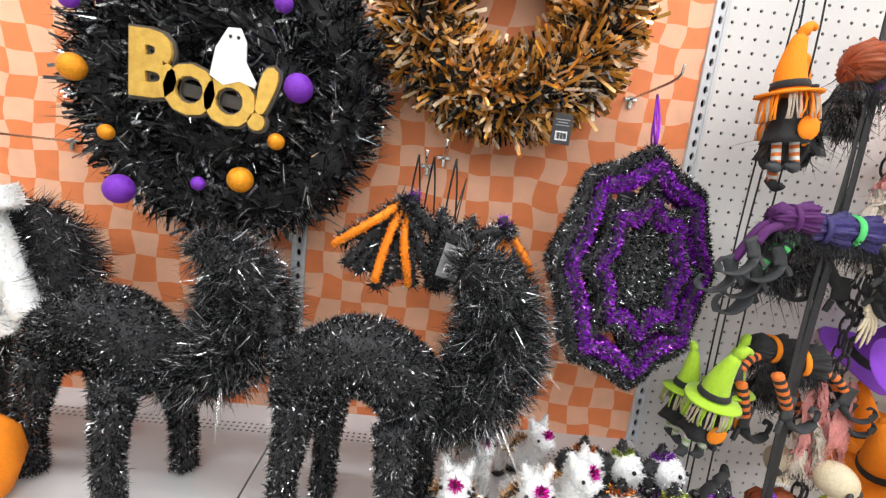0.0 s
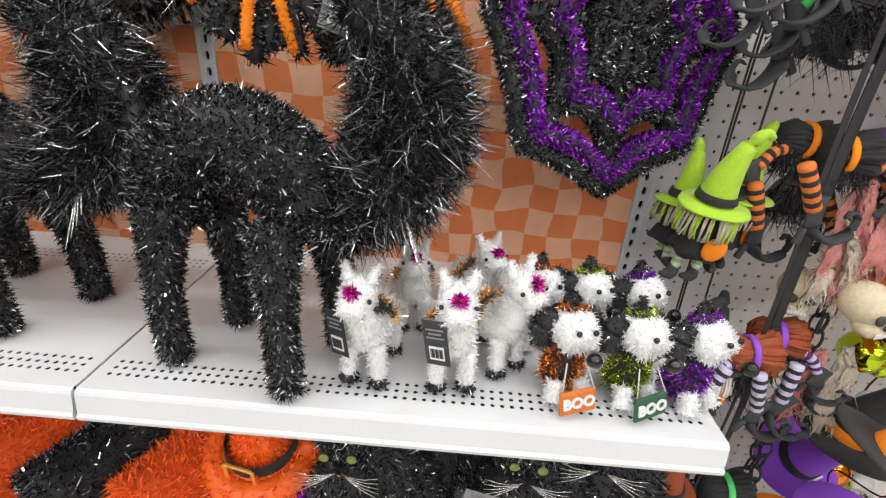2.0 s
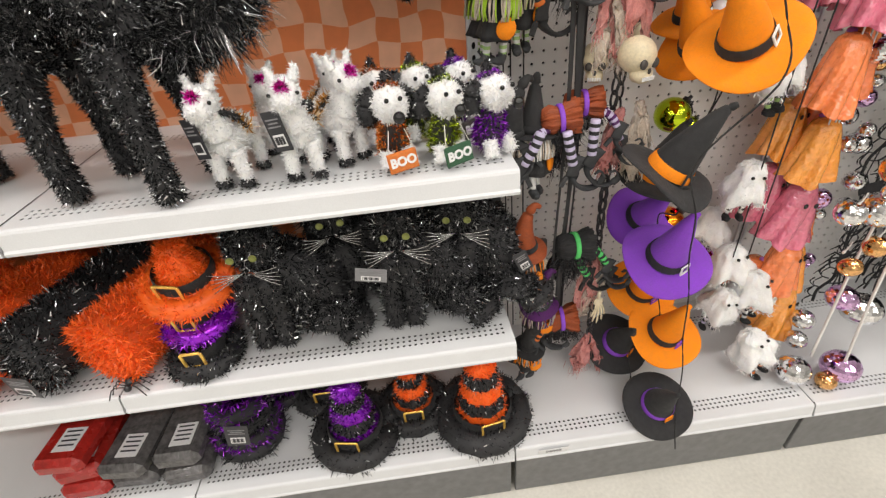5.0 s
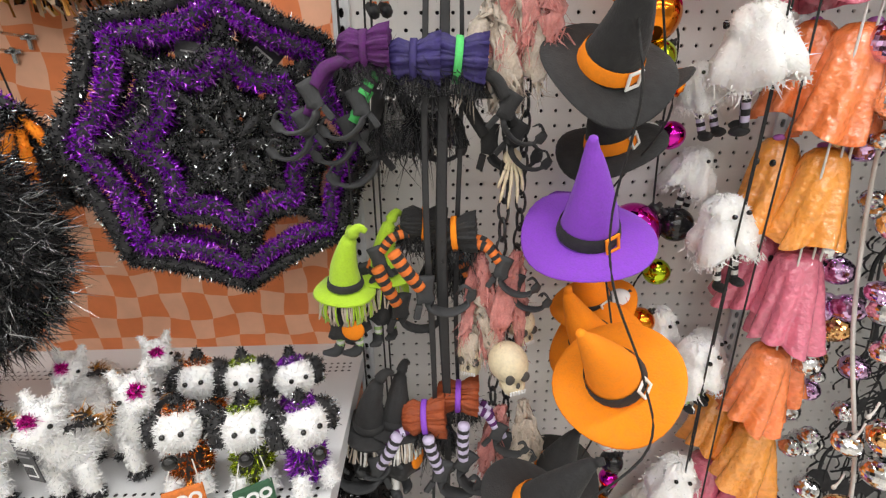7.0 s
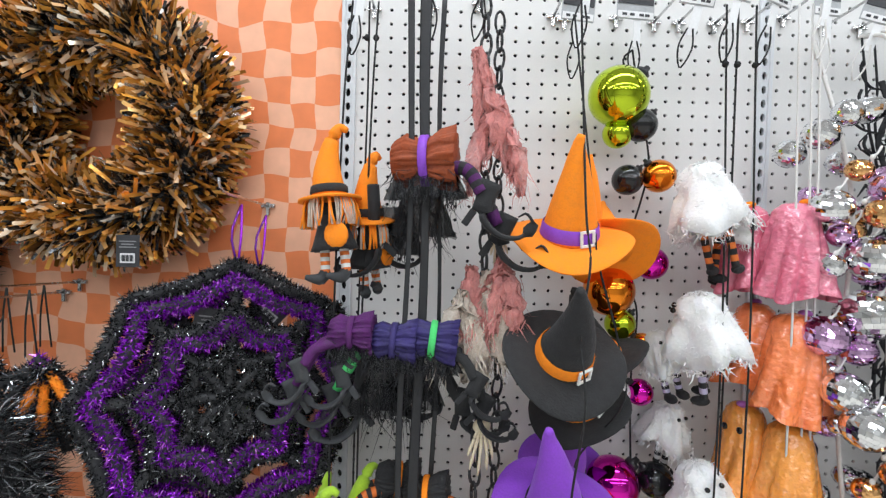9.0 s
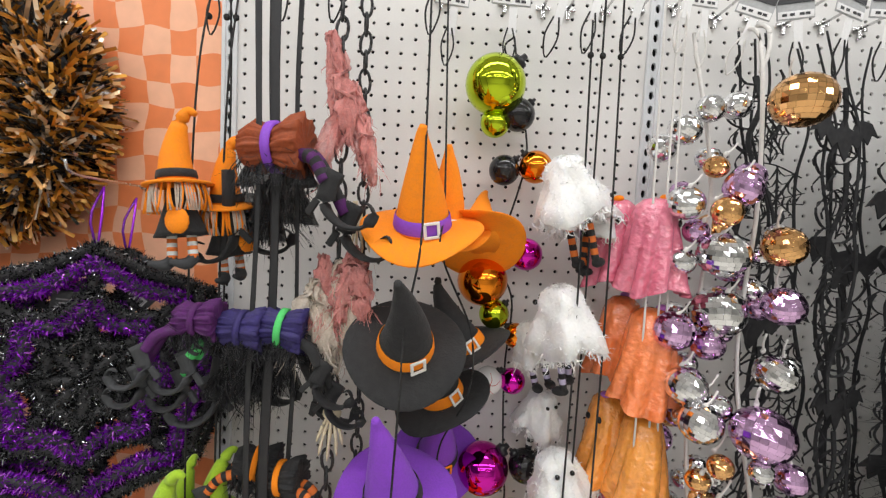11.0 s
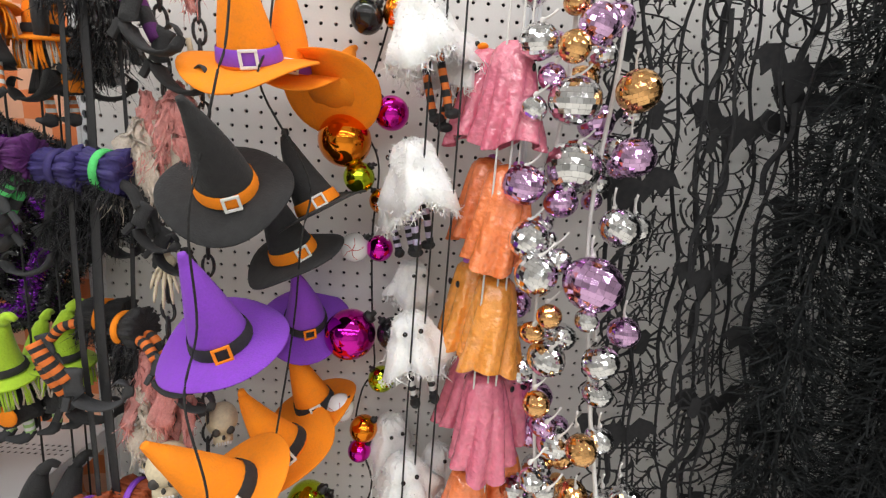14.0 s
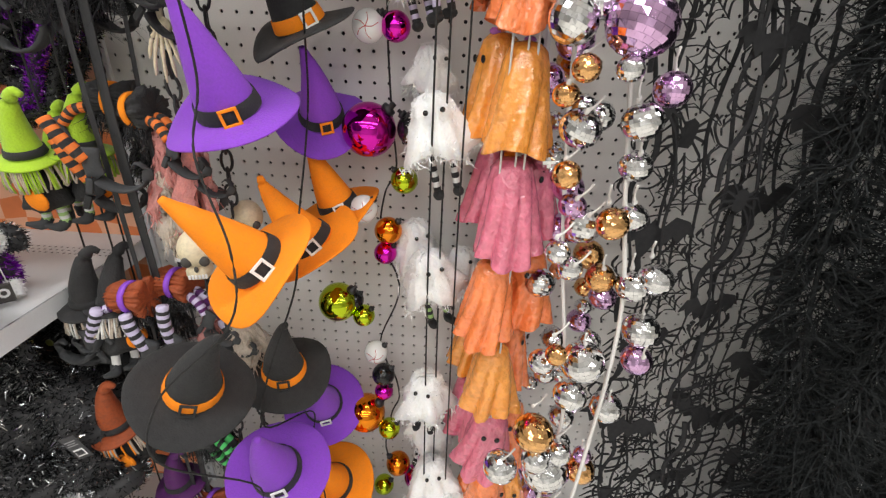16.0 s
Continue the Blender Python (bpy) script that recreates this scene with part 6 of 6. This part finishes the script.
# loose boots and stocking legs that dangle between the skirts
for x, y, z, side, mb, m1 in ((0.10, -0.17, 1.62, -1, "black", M_FELT["black"]), (0.075, -0.14, 1.60, 1, "black", M_FELT["plum"]), (0.10, -0.14, 1.38, 1, "black", M_FELT["black"]),
                              (0.075, -0.16, 1.36, -1, "grey", M_FELT["black"]), (0.205, -0.16, 1.36, 1, "black", M_FELT["black"]), (0.11, -0.235, 1.16, 1, "grey", M_STRO), (0.07, -0.20, 1.12, 1, "black", M_STRO), (0.20, -0.16, 1.12, 1, "grey", M_STRO),
                              (0.06, -0.25, 0.86, -1, "grey", M_STRL), (0.125, -0.255, 0.855, 1, "grey", M_STRL), (0.16, -0.24, 0.87, 1, "grey", M_STRL), (0.12, -0.22, 0.60, -1, "grey", M_FELT["black"]), (0.20, -0.22, 0.55, 1, "black", M_FELT["green"]), (0.10, -0.22, 0.40, 1, "grey", M_STRO)):
    leg = part("leg", striped_tube([(0, 0, 0.085), (side * 0.006, -0.003, 0.055), (side * 0.016, 0, 0.02)], 0.0095, m1, M_FELT["black"]), lg, "striped stocking leg", pose(x, y, z, 0, rng.uniform(-25, 25), rng.uniform(-30, 30)))
    curled_boot(leg, M_FELT[mb], pose(side * 0.016, 0, 0.0, 0, 20, 0 if side > 0 else 180), 1.05)
for x, y, z in ((0.15, -0.15, 1.69), (0.10, -0.13, 1.66), (0.14, -0.16, 1.43), (0.09, -0.16, 1.42), (0.16, -0.14, 1.20), (0.13, -0.17, 0.90), (0.17, -0.17, 0.60)):
    net = lathe([(0.012, 0.012), (0.022, -0.008), (0.030, -0.034), (0.034, -0.062)], 60, 0.25, 9, rng.uniform(0, 6), cap=False)
    nv = net[0] * [1.3, 0.7, 1] + rng.normal(size=net[0].shape) * 0.0014
    a, d = on_tube([(-0.03, 0, -0.03), (0.03, 0, -0.03)], [0.016], 160, 0.0, 0.5)
    d[:, 2] -= 1.6
    part("netting", [((nv, net[1]), M_NET, True), (blades(a, d, 0.05, 0.0016, 0.35), M_LACE, False)], lg, "black netting", at(x, y, z))
M_RIB = mat("black_ribbon", (0.018, 0.018, 0.02), 0.55, vary=0.2, scale=60, bump=0.3)
for x, y, w in ((0.132, -0.205, 0.005), (0.153, -0.195, 0.0085), (0.176, -0.16, 0.004)):
    pts = [(x + 0.004 * math.sin(9 * z + 40 * x), y - 0.012 * (1.99 - z), z) for z in np.linspace(1.99, 0.36, 12)]
    part("ribbon", [(tube(pts, [w, w * 0.7, w, w * 0.5, w], 60, 8, 0.12), M_RIB, True)], lg, "black ribbon")

# ---- black cut-out garlands ----
BAT = [(0, 0.016), (0.006, 0.026), (0.010, 0.016), (0.022, 0.012), (0.040, 0.030), (0.066, 0.026), (0.082, 0.006), (0.066, 0.010), (0.056, -0.006), (0.044, 0.004), (0.030, -0.014), (0.018, -0.006), (0.008, -0.024), (0, -0.034)]
BAT = BAT + [(-x, z) for x, z in BAT[-2:0:-1]]


def cut_spider(s):
    """A spider cut in one piece: an oval body with four crooked legs to each side."""
    half = []
    for k in range(4):
        z = 0.013 - 0.009 * k
        kz, tz = z + 0.020 - 0.013 * k, z + 0.004 - 0.019 * k
        half += [(0.012, z + 0.003), (0.032, kz + 0.003), (0.050, tz), (0.031, kz - 0.002), (0.012, z - 0.002)]
    ring = [(0.0, 0.024)] + half + [(0.008, -0.024), (-0.008, -0.024)] + [(-x, z) for x, z in reversed(half)]
    return plate([(x * s, z * s) for x, z in ring], 0.0022)


def flat_rib(pts, w, n=6):
    return tube(pts, [w, w * 0.8], n, 5, 0.45)


def cut_web(w, h):
    """A web between two rails: eight spokes from its middle, with three rings of sagging threads."""
    dirs = [(w * math.cos(a) * 0.5, h * math.sin(a) * 0.5) for a in np.linspace(0.3, 0.3 + 2 * math.pi, 9)]
    geo = [flat_rib([(0, 0, 0), (x, 0, z)], 0.0024, 3) for x, z in dirs[:8]]
    for f in (0.32, 0.6, 0.92):
        for (x1, z1), (x2, z2) in zip(dirs, dirs[1:]):
            geo.append(flat_rib([(x1 * f, 0, z1 * f), ((x1 + x2) * 0.41 * f, 0, (z1 + z2) * 0.41 * f), (x2 * f, 0, z2 * f)], 0.0021, 5))
    return join(*geo)


def cut_tree(h):
    """Bare branches cut from felt: a crooked stem with forked boughs that reach out and curl up."""
    geo = [flat_rib([(0, 0, 0), (0.010, 0, -h * 0.35), (-0.008, 0, -h * 0.7), (0, 0, -h)], 0.0058, 12)]
    for k in range(7):
        z = -h * (0.10 + 0.13 * k)
        s = 1 if k % 2 else -1
        ex, ez = s * rng.uniform(0.030, 0.046), z + rng.uniform(0.012, 0.034)
        geo.append(flat_rib([(0, 0, z), (ex * 0.6, 0, z + 0.004), (ex, 0, ez), (ex * 0.86, 0, ez + 0.016)], 0.0033, 9))
        geo.append(flat_rib([(ex * 0.5, 0, z + 0.003), (ex * 0.9, 0, z - 0.016), (ex * 0.8, 0, z - 0.028)], 0.0024, 6))
    return join(*geo)


SHAPES = {"bat": [mesh_of("bat_cutout", [(plate([(x * s, z * s * 1.35) for x, z in BAT], 0.0022), M_LACE, False)]) for s in (0.8, 1.0)],
          "spider": [mesh_of("spider_cutout", [(cut_spider(s), M_LACE, False)]) for s in (0.8, 1.0)],
          "web": [mesh_of("web_cutout", [(cut_web(w, h), M_LACE, False)]) for w, h in ((0.088, 0.115), (0.082, 0.10))],
          "tree": [mesh_of("twig_cutout", [(cut_tree(h), M_LACE, False)]) for h in (0.14, 0.17)]}
DROP = {"bat": 0.074, "spider": 0.064, "web": 0.108, "tree": 0.150}
STRIPS = ((0.925, -0.10, ("tree", "spider", "tree", "bat"), 0.030), (0.985, -0.075, ("web", "web", "spider", "web"), 0.043), (1.050, -0.12, ("bat", "tree", "spider", "tree"), 0.026),
          (1.105, -0.07, ("tree", "web", "bat", "tree"), 0.040), (1.165, -0.12, ("tree", "bat", "tree", "spider"), 0.030), (1.235, -0.08, ("tree", "bat", "web", "bat"), 0.040), (1.32, -0.09, ("tree", "web", "tree", "bat"), 0.040))


def slant(z):
    """The black garlands hang a little away from plumb, pushed aside by the balls."""
    return 0.10 * (1.45 - z)


for col, (x, y, order, half) in enumerate(STRIPS):
    lc = thing("cutout_garland", "black felt garland of bats, spiders, webs and bare branches", "garland", at(x, y, 0), "black cut-out garlands")
    zz, k = 1.90 - 0.03 * (col % 3), 0
    while zz > 0.34:
        kind = order[k % 4]
        ob = new(f"{kind}_cutout", SHAPES[kind][(k + col) % 2])
        ob.parent = lc
        mid = zz - (0.0 if kind == "tree" else DROP[kind] / 2)
        ob.matrix_basis = pose(slant(mid) + rng.uniform(-0.006, 0.006), rng.uniform(-0.012, 0.012), mid, rng.uniform(-6, 6), 6 + rng.uniform(-7, 7), rng.uniform(-22, 22))
        zz -= DROP[kind]
        k += 1
    for q in (-1, 1):
        pts = [(slant(z) + q * half * (0.8 + 0.25 * math.sin(13 * z + 2.3 * col)) + 0.007 * math.sin(27 * z + col + q), 0.006 * math.cos(9 * z), z) for z in np.linspace(1.97, 0.28, 24)]
        part("braid", [(tube(pts, [0.0022, 0.0040, 0.0018, 0.0032], 90, 6, 0.4), M_LACE, True)], lc)
    for z in np.arange(1.86, 0.36, -0.085):
        zj = z + rng.uniform(-0.02, 0.02)
        part("cross_twig", [(flat_rib([(slant(zj) - half, 0, zj), (slant(zj), 0.004, zj + rng.uniform(-0.02, 0.02)), (slant(zj) + half, 0, zj + rng.uniform(-0.03, 0.03))], 0.0028, 7), M_LACE, True)], lc)

# ---- black foliage garlands ----
for col, (x, y) in enumerate(((1.195, -0.20), (1.25, -0.26), (1.30, -0.20), (1.345, -0.25), (1.41, -0.28), (1.48, -0.20), (1.56, -0.26), (1.66, -0.22), (1.78, -0.24), (1.92, -0.2))):
    fg = thing("foliage_garland", "shaggy black artificial branch garland hanging to the deck", "garland", at(x, y, 0), "black foliage garlands")
    pts = [(slant(z) * 0.7 + 0.03 * math.sin(4 * z + col * 2.1), 0.02 * math.cos(5 * z + col), z) for z in np.linspace(1.92 - 0.05 * (col % 3), 0.24, 14)]
    part("stem", [(tube(pts, [0.004], 40, 6), M_TWIG, True)], fg)
    a, d = on_tube(pts, [0.03], 6400 if col < 7 else 2600, 0.5, 0.7)
    part("needles", [(blades(a, d, 0.06, 0.0021, 0.4), M_TWIG, False)], fg)
    p = smooth_path(pts, 34)
    for k in range(1, 33):
        an = rng.uniform(2.2, 6.6)
        e = np.array([math.cos(an), math.sin(an) * 0.7 if math.sin(an) < 0 else 0.1, 0]) * rng.uniform(0.04, 0.085)
        q = [p[k], p[k] + e * 0.5 + [0, 0, -0.015], p[k] + e + [0, 0, -0.05]]
        sub = [tube(q, [0.0022, 0.0015, 0.0008], 8, 5)]
        for f in (0.35, 0.55, 0.75, 0.9):
            c = p[k] + e * f + np.array([0, 0, -0.045 * f])
            sub.append(tube([c, c + rng.normal(size=3) * 0.016, c + rng.normal(size=3) * 0.03], [0.0012, 0.0009, 0.0006], 5, 4))
        part("twig", [(join(*sub), M_TWIG, True)], fg)

# ---- hooks and header cards along the top ----
M_GREYC = mat("grey_card", (0.42, 0.43, 0.44), 0.45, vary=0.15, scale=40)
for x, y, z, w, tilt in ((0.045, -0.13, 1.995, 0.05, 6), (0.15, -0.18, 2.0, 0.05, -4), (0.235, -0.16, 2.01, 0.05, 8), (0.372, -0.19, 1.99, 0.055, 6), (0.392, -0.08, 1.985, 0.055, 4), (0.486, -0.08, 1.99, 0.065, 0), (0.555, -0.14, 1.985, 0.05, 12),
                         (0.60, -0.16, 1.985, 0.05, 10), (0.665, -0.15, 1.985, 0.055, 14), (0.725, -0.17, 1.99, 0.055, 8), (0.79, -0.09, 2.0, 0.05, 0), (0.865, -0.10, 1.985, 0.055, 18), (0.93, -0.10, 1.985, 0.055, -6),
                         (0.99, -0.13, 1.98, 0.055, 10), (1.06, -0.12, 1.985, 0.055, 4), (1.13, -0.14, 1.98, 0.055, -8), (1.2, -0.18, 1.985, 0.055, 6)):
    hc = thing("header_card", "grey and white printed header card with a hanging strip", "card", pose(x, y - 0.012, z + 0.012, 0, tilt, rng.uniform(-12, 12)), "header cards")
    part("sheet", [(xf(box(w, 0.0012, 0.045, 0.0005), at(0, 0, 0.012)), M_GREYC, False)], hc)
    part("dark_field", [(xf(box(w * 0.94, 0.0006, 0.016, 0), at(0, -0.0012, 0.022)), M_TAG, False)], hc)
    part("white_field", [(xf(box(w * 0.94, 0.0006, 0.011, 0), at(0, -0.0012, -0.003)), M_PAPER, False)], hc)
    for q in (-0.3, -0.1, 0.15, 0.3):
        part("print", [(xf(box(w * 0.12, 0.0005, 0.004, 0), at(w * q, -0.0018, -0.003)), M_TAG, False)], hc)
    part("strip", [(xf(box(0.013, 0.0012, 0.05, 0.0005), at(0.004, 0.001, -0.03)), M_PAPER, False)], hc)
    peg_hook(x, z + 0.045, abs(y) + 0.035)
    part("cord_loop", cord([(-0.004, 0.0, -0.045), (-0.010, 0, -0.075), (0.0, 0, -0.105), (0.010, 0, -0.075), (0.004, 0, -0.045)], 0.0014, M_WCORD if 0.7 < x < 0.9 else M_CORD, 16), hc)

# ---- shelf label ----
lb = tagged(part("shelf_label", [(box(0.075, 0.001, 0.022, 0.0003), M_PAPER, False)], place=pose(0.094, -DEPTH - 0.0112, DECK - 0.018, 10, 0, 0)), "small white paper label with pencilled number on the base deck lip", "label")
lettering("writing", "04/303", 0.014, 0.0003, M_INK, lb, at(0, -0.001, 0), "grey pencilled number")
